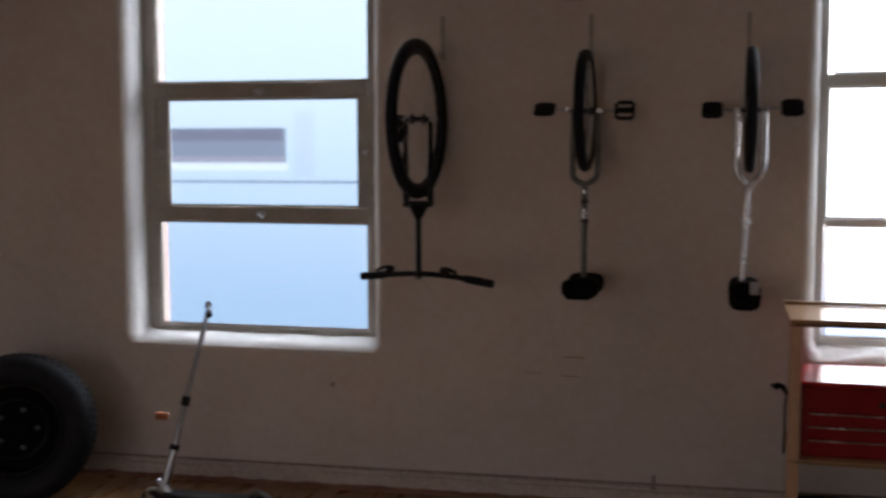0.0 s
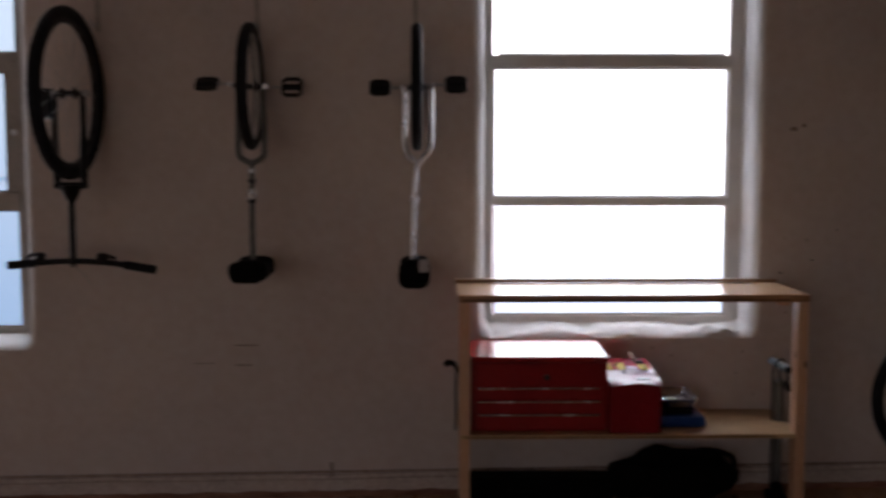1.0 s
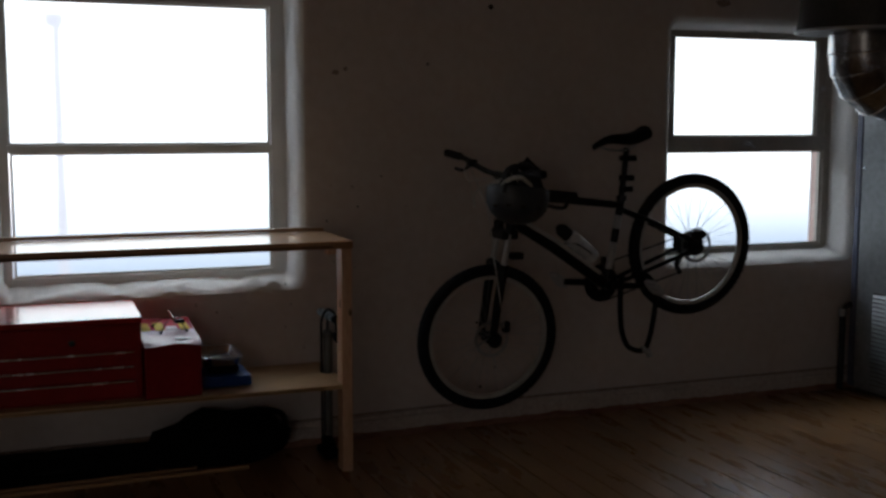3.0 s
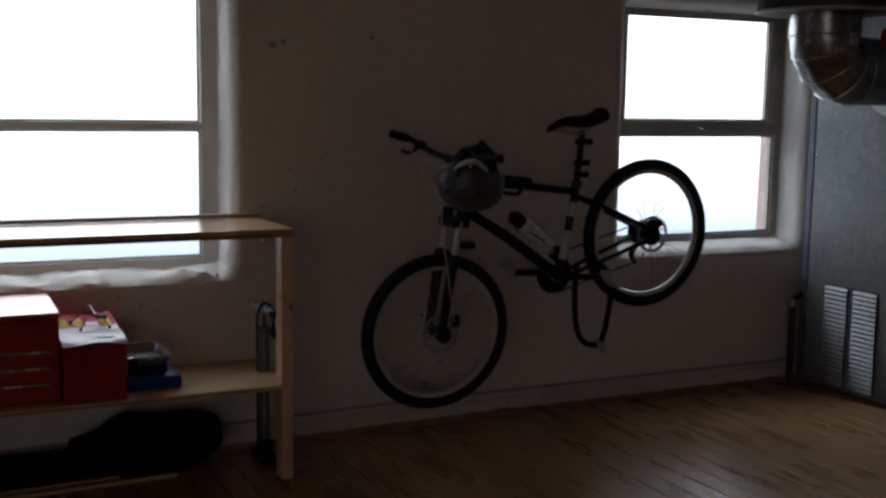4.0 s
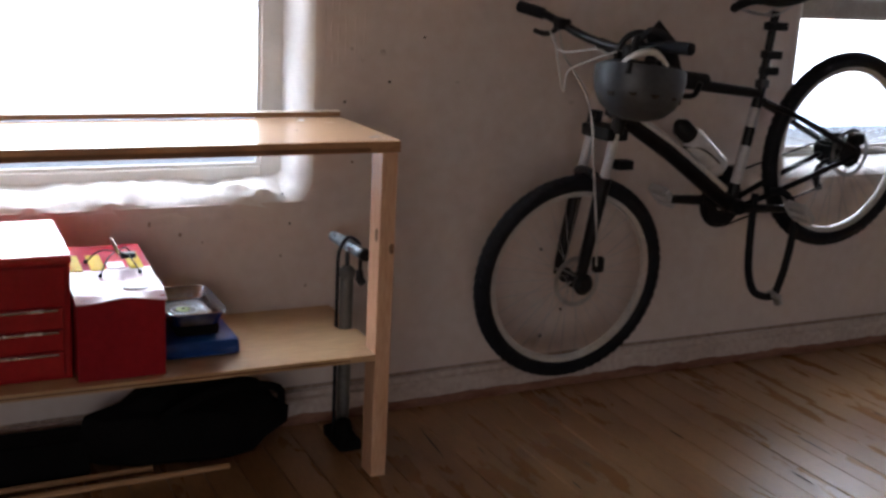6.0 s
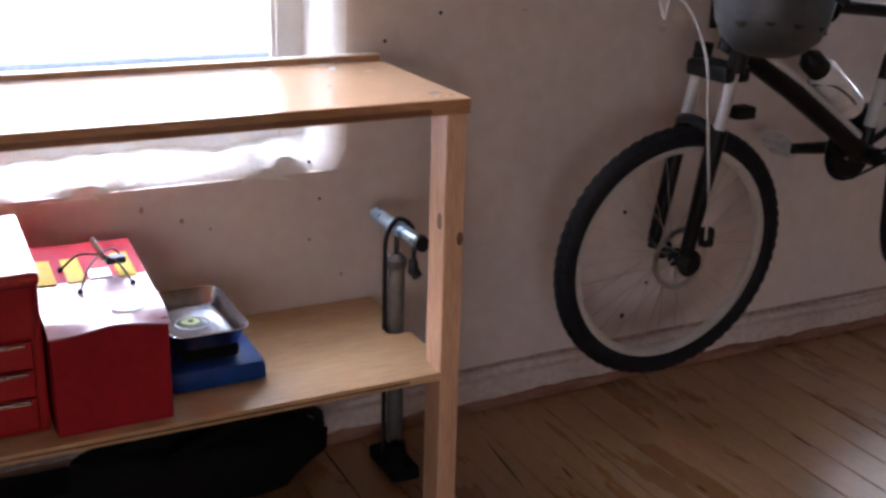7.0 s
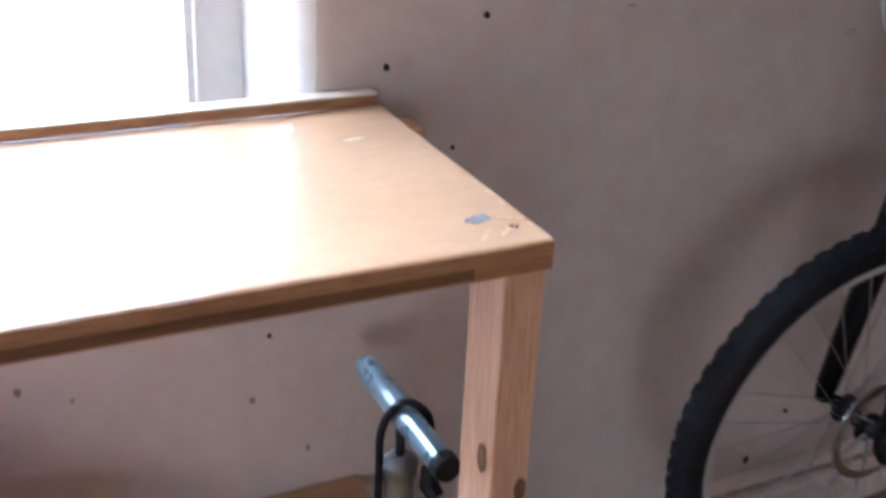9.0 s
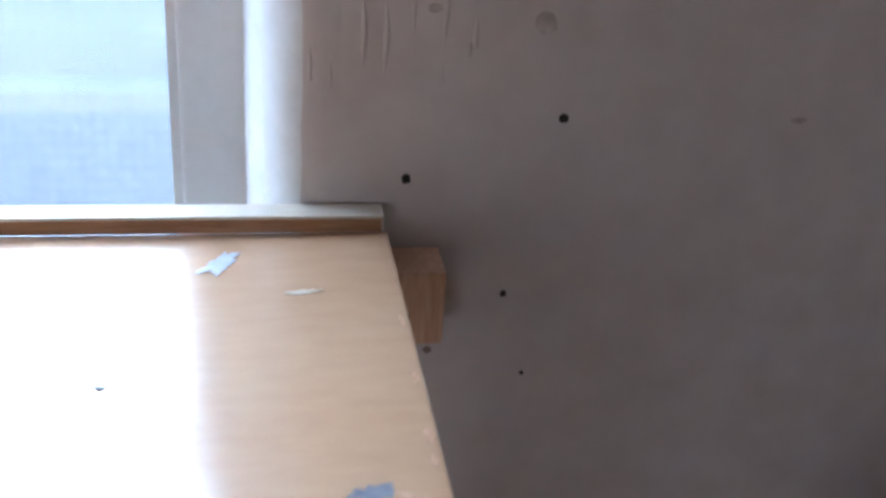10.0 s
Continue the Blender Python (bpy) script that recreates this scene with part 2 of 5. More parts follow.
M_BLUEPAINT = surf("old_blue_paint_mark", (0.20, 0.20, 0.25), (0.34, 0.33, 0.36), 40, 0.5, bump=0.1)
M_SCRAPE = surf("pale_glue_mark", (0.62, 0.66, 0.74), (0.76, 0.78, 0.82), 30, 0.35, bump=0.1)
M_PANE = glass("wired_pane_glass", (0.88, 0.98, 1.0), 0.045, True)
M_CLEAR = surf("pale_bottle_plastic", (0.52, 0.54, 0.58), (0.74, 0.76, 0.80), 14, 0.28, bump=0.03, fine=60, dirt=0.2, coat=0.4)
# outdoor surfaces that emit their daylight and haze as colour
M_DISTANCE = glow("glowing_distance", (0.20, 0.245, 0.32), (1.0, 1.0, 1.0), -1.5, 1.5, 12.0)
M_FACADE = glow("glowing_facade", (0.38, 0.55, 0.76), (0.74, 0.88, 1.0), -1.0, 3.6, 2.5)
M_FACADE_DARK = glow("glowing_facade_opening", (0.26, 0.31, 0.42), (0.28, 0.33, 0.44), 0.5, 2.2, 2.3)
M_FACADE_DEEP = glow("glowing_facade_band", (0.22, 0.24, 0.34), (0.24, 0.26, 0.36), 0.5, 2.2, 2.1)
M_FACADE_BLIND = glow("glowing_facade_blind", (0.36, 0.36, 0.46), (0.40, 0.40, 0.50), 0.5, 2.2, 2.3)
# dimmer emission for the hazy smudge right of the facade's opening
M_FACADE_SMUDGE = glow("glowing_facade_smudge", (0.50, 0.62, 0.78), (0.62, 0.75, 0.90), 0.5, 2.2, 2.4)
M_FACADE_TRIM = glow("glowing_facade_trim", (0.70, 0.80, 0.94), (0.74, 0.84, 0.98), 0.5, 2.2, 2.6)

# ---- building blocks ----


def part(name, bm, material, parent=None, label="", smooth=False):
    me = bpy.data.meshes.new(name)
    bmesh.ops.recalc_face_normals(bm, faces=bm.faces)
    if smooth:
        for f in bm.faces:
            f.smooth = True
    bm.to_mesh(me)
    bm.free()
    if smooth:
        me.set_sharp_from_angle(angle=radians(38))
    me.materials.append(material)
    ob = new(name, me)
    ob.parent = parent
    return tagged(ob, label)


def thing(name, label, category, group="", kind="", at=(0, 0, 0)):
    ob = new(name)
    ob.location = at
    ob.empty_display_size = 0.05
    return tagged(ob, label, category, group, kind)


def add_box(bm, lo, hi, bevel=0.0, m=None):
    lo, hi = Vector(lo), Vector(hi)
    mm = Matrix.Translation((lo + hi) / 2) @ Matrix.Diagonal((*(hi - lo), 1))
    vs = bmesh.ops.create_cube(bm, size=1, matrix=mm)["verts"]
    if bevel:
        es = {e for v in vs for e in v.link_edges}
        r = bmesh.ops.bevel(bm, geom=list(es), offset=bevel, segments=2, affect="EDGES", profile=0.6)
        vs = list({v for f in r["faces"] for v in f.verts} | {v for v in vs if v.is_valid})
    if m is not None:
        seen = set()
        for v in vs:
            for f in v.link_faces:
                seen.update(f.verts)
        bmesh.ops.transform(bm, matrix=m, verts=list(seen | set(vs)))
    return bm


def box(lo, hi, bevel=0.0, m=None):
    return add_box(bmesh.new(), lo, hi, bevel, m)


def add_tube(bm, pts, radius, seg=10, cap=True, closed=False):
    """A round tube along points; radius: one number or one for each point."""
    pts = [Vector(p) for p in pts]
    n = len(pts)
    rad = [radius] * n if isinstance(radius, (int, float)) else list(radius)
    rings, side = [], None
    for i, p in enumerate(pts):
        a = pts[(i - 1) % n] if (i or closed) else p
        b = pts[(i + 1) % n] if (i < n - 1 or closed) else p
        d = (b - a).normalized()
        if side is None:
            side = d.orthogonal().normalized()
        side = (side - d * side.dot(d)).normalized()
        up = d.cross(side)
        rings.append([bm.verts.new(p + rad[i] * (math.cos(k * math.tau / seg) * side + math.sin(k * math.tau / seg) * up)) for k in range(seg)])
    for i in range(n if closed else n - 1):
        r0, r1 = rings[i], rings[(i + 1) % n]
        for k in range(seg):
            bm.faces.new((r0[k], r0[(k + 1) % seg], r1[(k + 1) % seg], r1[k]))
    if cap and not closed:
        bm.faces.new(rings[0][::-1])
        bm.faces.new(rings[-1])
    return bm


def tube(pts, radius, seg=10, cap=True, closed=False):
    return add_tube(bmesh.new(), pts, radius, seg, cap, closed)


def curve(pts, steps=6):
    """Catmull-Rom points through pts."""
    pts = [Vector(p) for p in pts]
    ext = [2 * pts[0] - pts[1], *pts, 2 * pts[-1] - pts[-2]]
    out = []
    for i in range(1, len(ext) - 2):
        p0, p1, p2, p3 = ext[i - 1:i + 3]
        for k in range(steps):
            t = k / steps
            out.append(0.5 * (2 * p1 + (p2 - p0) * t + (2 * p0 - 5 * p1 + 4 * p2 - p3) * t * t + (3 * p1 - p0 - 3 * p2 + p3) * t ** 3))
    out.append(pts[-1])
    return out


def lathe(profile, m=None, seg=32, bm=None):
    """Turns (radius, height) points round z, then moves by m."""
    bm = bm or bmesh.new()
    rings = []
    for r, z in profile:
        rings.append([bm.verts.new((r * math.cos(k * math.tau / seg), r * math.sin(k * math.tau / seg), z)) for k in range(seg)])
    for r0, r1 in zip(rings, rings[1:]):
        for k in range(seg):
            bm.faces.new((r0[k], r0[(k + 1) % seg], r1[(k + 1) % seg], r1[k]))
    if profile[0] != profile[-1]:
        for ring in (rings[0], rings[-1]):
            bm.faces.new(ring)
    if m is not None:
        bmesh.ops.transform(bm, matrix=m, verts=[v for ring in rings for v in ring])
    return bm


def ring_profile(R, r, n=12, squash=1.0):
    return [(R + r * math.cos((k % n) * math.tau / n), squash * r * math.sin((k % n) * math.tau / n)) for k in range(n + 1)]


def blob(centre, size, seed, lumps=0.25, sub=3):
    bm = bmesh.new()
    bmesh.ops.create_icosphere(bm, subdivisions=sub, radius=1)
    for v in bm.verts:
        k = 1 + lumps * noise.noise(v.co * 1.7 + Vector((seed, seed * 2, 0))) + lumps * 0.4 * noise.noise(v.co * 5 + Vector((0, seed, 0)))
        v.co = Vector(centre) + Vector((v.co.x * size[0], v.co.y * size[1], v.co.z * size[2])) * k
    return bm


# ---- the room ----
WALL_Y = 4.60
OPEN = [  # x0, x1, z0, z1 of each window frame
    (-2.475, -1.20, 0.672, 2.62),
    (0.845, 2.035, 0.722, 2.62),
    (3.915, 4.990, 0.722, 1.862),
]
X0, X1, Y0, HIGH = -4.3, 5.75, -3.2, 2.95
GAP = 0.045
SLOPE = 0.0125  # the old floor sinks towards the west


def ground_z(x):
    return SLOPE * min(0.0, x - 3.0)


bm = bmesh.new()
edge = X0 - 0.3
for x0, x1, z0, z1 in OPEN:
    add_box(bm, (edge, WALL_Y, -0.3), (x0 - GAP, WALL_Y + 0.34, HIGH + 0.2))
    add_box(bm, (x0 - GAP, WALL_Y, -0.3), (x1 + GAP, WALL_Y + 0.34, z0 - GAP))
    add_box(bm, (x0 - GAP, WALL_Y, z1 + GAP), (x1 + GAP, WALL_Y + 0.34, HIGH + 0.2))
    edge = x1 + GAP
add_box(bm, (edge, WALL_Y, -0.3), (X1 + 0.3, WALL_Y + 0.34, HIGH + 0.2))
wall_north = tagged(part("wall_north", bm, M_WALL), "old white-painted plaster wall with stains and screw holes", "wall", kind="structure")
tagged(part("wall_west", box((X0 - 0.3, Y0, -0.3), (X0, WALL_Y, HIGH + 0.2)), M_SIDE), "plain painted side wall of the room", "wall", kind="structure")
tagged(part("wall_east", box((X1, Y0, -0.3), (X1 + 0.3, WALL_Y, HIGH + 0.2)), M_SIDE), "plain painted end wall behind the metal cabinet", "wall", kind="structure")
# the gap in this unseen wall is added to make room for the fill lamp
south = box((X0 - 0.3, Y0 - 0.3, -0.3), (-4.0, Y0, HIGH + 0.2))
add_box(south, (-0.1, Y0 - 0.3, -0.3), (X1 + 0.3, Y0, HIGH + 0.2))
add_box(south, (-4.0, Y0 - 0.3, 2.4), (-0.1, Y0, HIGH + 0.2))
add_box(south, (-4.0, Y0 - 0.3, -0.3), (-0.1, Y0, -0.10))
tagged(part("wall_south", south, M_SIDE), "plain painted back wall with an unseen opening added for the fill lamp", "wall", kind="structure")
tagged(part("ceiling", box((X0, Y0, HIGH), (X1, WALL_Y, HIGH + 0.2)), M_CEIL), "plain painted ceiling", "ceiling", kind="structure")
floor = tagged(part("floor", box((X0, Y0, -0.4), (X1, WALL_Y, -0.13)), M_SUBFLOOR), "worn narrow wooden floorboards with dark gaps", "floor", kind="structure")

# baseboard: a low plaster ledge with a worn lip
bm = bmesh.new()
prof = [(0.0, 0.0), (0.034, 0.0), (0.034, 0.060), (0.028, 0.074), (0.014, 0.080), (0.010, 0.092), (0.0, 0.096)]
rows = []
steps = 160
for i in range(steps + 1):
    x = X0 + (X1 - X0) * i / steps
    rows.append([bm.verts.new((x, WALL_Y - d - 0.004 * (d > 0.005) * noise.noise(Vector((x * 3, z * 20, 1))), ground_z(x) + z + (0.007 * noise.noise(Vector((x * 2.5, 4, z * 9))) if z > 0.01 else -0.01))) for d, z in prof])
for r0, r1 in zip(rows, rows[1:]):
    for k in range(len(prof) - 1):
        bm.faces.new((r0[k], r1[k], r1[k + 1], r0[k + 1]))
baseboard = part("baseboard", bm, M_BASE, smooth=True)
for xa, xb in ((X0, 3.0), (3.0, X1)):
    tilt = Matrix.Identity(4)
    tilt[2][0], tilt[2][3] = (SLOPE, -3.0 * SLOPE) if xb == 3.0 else (0.0, 0.0)
    # shadow line above the ledge, painted as a thin raised brown strip
    part("groove_shade", box((xa, WALL_Y - 0.0030, 0.0965), (xb, WALL_Y - 0.0004, 0.1085), m=tilt), M_STAIN_SHADE, baseboard)
    lip, rows = bmesh.new(), []
    for i in range(201):
        x = xa + (xb - xa) * i / 200
        top_z = 0.024 + 0.009 * noise.noise(Vector((x * 9, 3, 1))) + 0.006 * noise.noise(Vector((x * 31, 7, 2)))
        rows.append([lip.verts.new((x, WALL_Y - d, ground_z(x) + z)) for d, z in ((0.0400, -0.006), (0.0395, top_z), (0.0330, top_z + 0.002))])
    for r0, r1 in zip(rows, rows[1:]):
        for k in range(2):
            lip.faces.new((r0[k], r1[k], r1[k + 1], r0[k + 1]))
    part("worn_lip", lip, M_LIP, baseboard, "worn reddish lower edge")
tagged(baseboard, "chipped painted baseboard ledge along the wall", "baseboard", kind="structure")


def rounded(w, h, r, n):
    """Points round a rectangle with rounded corners, n on each side."""
    pts = []
    for (cx, cz, a0) in ((w - r, h - r, 0), (-w + r, h - r, 90), (-w + r, -h + r, 180), (w - r, -h + r, 270)):
        for k in range(5):
            a = radians(a0 + 90 * k / 4)
            pts.append((cx + r * math.cos(a), cz + r * math.sin(a)))
    out = []
    for i, p in enumerate(pts):
        q = pts[(i + 1) % len(pts)]
        m = n if math.dist(p, q) > 0.2 else 1
        out += [(p[0] + (q[0] - p[0]) * k / m, p[1] + (q[1] - p[1]) * k / m) for k in range(m)]
    return out


def reveal(x0, x1, z0, z1, name, label, rough):
    """Plaster reveal: rounds off the wall's edge and runs back to the window frame."""
    cx, cz, w, h = (x0 + x1) / 2, (z0 + z1) / 2, (x1 - x0) / 2, (z1 - z0) / 2
    prof = [(0.100, 0.004), (0.064, -0.002), (0.045, 0.000), (0.028, 0.010), (0.014, 0.026), (0.006, 0.05), (0.001, 0.09), (-0.004, 0.13), (-0.008, 0.165)]
    bm = bmesh.new()
    rings = []
    for o, d in prof:
        ring = []
        for px, pz in rounded(w + o, h + o, 0.03 + max(0, o), 56):
            if o > 0.04 and pz < -h * 0.9:
                pz -= 0.011 * (rough > 1) * (noise.noise(Vector((px * 5, 2.0, cx))) + 0.3)
            low = 1.0 if pz < -h * 0.93 else 0.35
            k = rough * low * (noise.noise(Vector((px * 7 + cx, d * 14, pz * 7))) * 0.010 + noise.noise(Vector((px * 22 + cx, d * 30, pz * 22))) * 0.005)
            fade = 0.0 if o > 0.08 or d > 0.16 else 0.25 if o > 0.06 else 1.0
            drop = -0.012 * max(0.0, 1 - d / 0.165) if pz < -h * 0.95 else 0.0
            sx = 1 if abs(px) > w * 0.97 else 0
            ring.append(bm.verts.new((cx + px - math.copysign(k * fade * sx, px), WALL_Y + d - k * fade * 0.6, cz + pz + (k * fade * 1.4 if pz < 0 and not sx else 0) + drop)))
        rings.append(ring)
    for r0, r1 in zip(rings, rings[1:]):
        for k in range(len(r0)):
            j = (k + 1) % len(r0)
            bm.faces.new((r0[k], r0[j], r1[j], r1[k]))
    ob = part(name, bm, M_REVEAL, smooth=True)
    ob.data.materials.append(M_WALL)
    for f in ob.data.polygons:
        f.material_index = 1 if f.index < 2 * len(rings[0]) else 0
    return tagged(ob, label, "window reveal", kind="structure")


reveal(*OPEN[0], "trim_1", "smooth white plaster window reveal with rounded edges", 0.5)
reveal(*OPEN[1], "trim_2", "lumpy cracked white plaster window reveal and sill", 1.8)
reveal(*OPEN[2], "trim_3", "smooth white plaster window reveal with rounded edges", 0.5)


def window(name, x0, x1, z0, z1, panes, label, paint):
    """A steel window: outer frame, bars between the panes, each pane; panes = (x0, x1, z0, z1, sash) rows."""
    w = thing(name, label, "window", kind="structure", at=((x0 + x1) / 2, WALL_Y + 0.17, z0))
    inv = Matrix.Translation(-Vector(w.location))
    fy0, fy1 = WALL_Y + 0.150, WALL_Y + 0.205

    def put(n, bm, mat, parent=w, lab=""):
        bmesh.ops.transform(bm, matrix=inv, verts=bm.verts)
        return part(n, bm, mat, parent, lab)

    fx0, fx1 = min(p[0] for p in panes if not p[4]), max(p[1] for p in panes if not p[4])
    zs = sorted({z for p in panes for z in p[2:4]})
    put("frame_side", box((x0 - 0.03, fy0, z0 - 0.03), (fx0, fy1, z1 + 0.03), 0.004), paint)
    put("frame_side", box((fx1, fy0, z0 - 0.03), (x1 + 0.03, fy1, z1 + 0.03), 0.004), paint)
    put("frame_bottom", box((fx0, fy0, z0 - 0.03), (fx1, fy1, zs[0]), 0.004), paint)
    put("frame_top", box((fx0, fy0, zs[-1]), (fx1, fy1, z1 + 0.03), 0.004), paint)
    for a, b in zip(zs[1:-1:2], zs[2:-1:2]):
        put("bar", box((fx0, fy0 - 0.012, a), (fx1, fy1 - 0.006, b), 0.005), paint)
    for px0, px1, pz0, pz1, sash in panes:
        if sash:
            for lo, hi in (((fx0, fy0 + 0.004, pz0), (px0, fy1 - 0.006, pz1)), ((px1, fy0 + 0.004, pz0), (fx1, fy1 - 0.006, pz1))):
                put("sash_stile", box(lo, hi, 0.004), paint)
            mid, my = (px0 + px1) / 2, fy0 - 0.004
            for zz in (pz0 - 0.035, pz1 + 0.035):
                b = box((mid - 0.022, my - 0.016, zz - 0.012), (mid + 0.022, my + 0.002, zz + 0.012), 0.003)
                add_tube(b, [(mid - 0.008, my - 0.014, zz), (mid - 0.008, my - 0.036, zz - 0.004), (mid + 0.02, my - 0.042, zz - 0.02)], 0.005, 8)
                put("latch", b, M_STEEL, lab="small metal latch")
            for xx in (px0 - 0.032, px1 + 0.032):
                put("pivot", lathe([(0.0, 0), (0.014, 0), (0.014, 0.008), (0.006, 0.014), (0.0, 0.014)], Matrix.Translation((xx, fy0 + 0.006, (pz0 + pz1) / 2)) @ Euler((radians(90), 0, 0)).to_matrix().to_4x4(), 12), M_STEEL)
        pane = put("pane", box((px0, WALL_Y + 0.172, pz0), (px1, WALL_Y + 0.178, pz1)), M_PANE)
        pane.visible_shadow = False
        bead = bmesh.new()
        for lo, hi in (((px0, fy0 + 0.012, pz0), (px0 + 0.010, fy0 + 0.022, pz1)), ((px1 - 0.010, fy0 + 0.012, pz0), (px1, fy0 + 0.022, pz1)),
                       ((px0 + 0.010, fy0 + 0.012, pz0), (px1 - 0.010, fy0 + 0.022, pz0 + 0.010)), ((px0 + 0.010, fy0 + 0.012, pz1 - 0.010), (px1 - 0.010, fy0 + 0.022, pz1))):
            add_box(bead, lo, hi)
        put("glazing_bead", bead, paint)
    bm = bmesh.new()
    for xx, s in ((x0 - 0.043, 1), (x1 + 0.043, -1)):
        thick = 0.072 if x0 < 0 else 0.02
        add_box(bm, (min(xx, xx + s * thick), fy1 + 0.002, z0 - 0.04), (max(xx, xx + s * thick), WALL_Y + 0.338, z1 + 0.04))
    put("outer_reveal", bm, M_OUTREV, lab="pinkish plastered outer reveal")
    put("sill", box((x0 - 0.02, fy1 + 0.004, z0 - 0.042), (x1 + 0.02, WALL_Y + 0.38, z0 - 0.008), 0.006), paint)
    return w


window("window_1", *OPEN[0], [(-2.405, -1.262, 0.705, 1.247, False), (-2.345, -1.310, 1.324, 1.870, True), (-2.405, -1.255, 1.950, 2.56, False)],
       "three-pane steel window with a pivoting middle sash", M_FRAME)
window("window_2", *OPEN[1], [(0.895, 1.965, 0.757, 1.270, False), (0.890, 1.962, 1.300, 1.890, False), (0.915, 1.945, 1.945, 2.56, False)],
       "three-pane steel window with wired glass above the bench", M_FRAME_LIT)
window("window_3", *OPEN[2], [(3.958, 4.942, 0.754, 1.253, False), (4.010, 4.895, 1.325, 1.830, True)],
       "low two-pane steel window behind the hanging bicycle", M_FRAME)

# outside: glowing distance and a neighbour, daylight and haze put into emission
tagged(part("backdrop", box((-34, 17.0, -6), (40, 17.2, 18)), M_DISTANCE), "glowing backdrop of bright hazy daylight outside the windows", "backdrop", kind="structure")
tagged(part("ground", box((-60, 5.0, -1.4), (60, 60, -1.2)), surf("outdoor_asphalt", (0.05, 0.055, 0.065), (0.08, 0.085, 0.095), 0.8, 0.8, bump=0.2, fine=12)), "grey asphalt ground outside the windows", "ground", kind="structure")
pole = thing("street_pole", "thin street pole outside, glowing pale in place of haze", "pole", at=(1.56, 16.6, -1.2))
pi_ = Matrix.Translation(-Vector(pole.location))
# the pole emits light: pale haze is put into its colour
M_POLE_GLOW = glow("glowing_pole", (0.92, 0.88, 0.96), (0.95, 0.92, 1.0), 0, 3, 5.0)
for nm, bmx in (("shaft", tube([(1.56, 16.6, -1.2), (1.56, 16.6, 2.7)], [0.07, 0.05], 12)), ("head", box((1.42, 16.5, 2.70), (1.66, 16.7, 2.88), 0.04))):
    bmesh.ops.transform(bmx, matrix=pi_, verts=bmx.verts)
    part(nm, bmx, M_POLE_GLOW, pole)
facade = thing("neighbour_building", "pale building seen through the window, its daylight and haze emitted", "building", at=(-8.5, 13, 0))
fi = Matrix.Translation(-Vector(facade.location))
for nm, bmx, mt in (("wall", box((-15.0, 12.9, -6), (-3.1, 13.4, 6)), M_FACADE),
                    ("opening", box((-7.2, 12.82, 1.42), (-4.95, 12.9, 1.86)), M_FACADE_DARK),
                    ("top_band", box((-7.2, 12.79, 1.70), (-4.95, 12.819, 1.86)), M_FACADE_DEEP),
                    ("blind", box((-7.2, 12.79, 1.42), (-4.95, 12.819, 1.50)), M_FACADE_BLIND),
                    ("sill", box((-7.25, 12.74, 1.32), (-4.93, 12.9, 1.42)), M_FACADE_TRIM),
                    ("dim_smudge", box((-4.80, 12.8, 1.25), (-4.56, 12.9, 2.05)), M_FACADE_SMUDGE),
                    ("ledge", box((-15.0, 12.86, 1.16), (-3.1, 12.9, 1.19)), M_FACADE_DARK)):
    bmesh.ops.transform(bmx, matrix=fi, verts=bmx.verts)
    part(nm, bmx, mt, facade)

# ---- bench under the middle window ----
TOP_Z, SHELF_Z = 0.930, 0.350
bench = thing("wooden_bench", "two-tier pine workbench with a varnished plywood top", "workbench", at=(1.43, 4.36, 0))
bi = Matrix.Translation(-Vector(bench.location))


def bpart(name, bm, mat, label="", parent=None, smooth=False):
    bmesh.ops.transform(bm, matrix=bi, verts=bm.verts)
    return part(name, bm, mat, parent or bench, label, smooth)


BX0, BX1, BY0, BY1 = 0.715, 2.154, 4.140, 4.572
top = bpart("top", box((BX0, BY0, TOP_Z - 0.031), (BX1, BY1, TOP_Z), 0.0025), M_TOP, "varnished plywood top with worn edge")
bpart("back_batten", box((BX0, 4.5705, TOP_Z + 0.0005), (BX1 - 0.004, 4.5985, TOP_Z + 0.0160), 0.0015), M_BATTEN, "pale wooden batten along the wall")
# brown skin over the pale batten's front paints in its shade
bpart("batten_front_shade", box((BX0 + 0.002, 4.5690, TOP_Z + 0.0010), (BX1 - 0.006, 4.5706, TOP_Z + 0.0135), 0.0004), M_EDGE, "batten front browned in place of its shade")
bpart("front_edge", box((BX0 + 0.001, BY0 - 0.0025, TOP_Z - 0.0305), (BX1 - 0.001, BY0 + 0.001, TOP_Z - 0.0015), 0.0008), M_EDGE, "brown front edge strip")
bpart("edge_groove", box((BX0 + 0.02, BY0 - 0.0033, TOP_Z - 0.0275), (BX1 - 0.085, BY0 - 0.0022, TOP_Z - 0.0165), 0.0003), M_GROOVE, "dark worn lower half of the edge")
bpart("edge_groove", box((BX0 + 0.03, BY0 + 0.0010, SHELF_Z - 0.0125), (BX1 - 0.12, BY0 + 0.0023, SHELF_Z - 0.0075), 0.0003), M_GROOVE)
for x0 in (BX0 + 0.004, BX1 - 0.048):
    bpart("leg", box((x0, BY0 + 0.004, ground_z(x0)), (x0 + 0.044, BY0 + 0.076, TOP_Z - 0.032), 0.003), M_PINE)
PUMP_X, PUMP_Y = 2.114, 4.392
bm = bmesh.new()
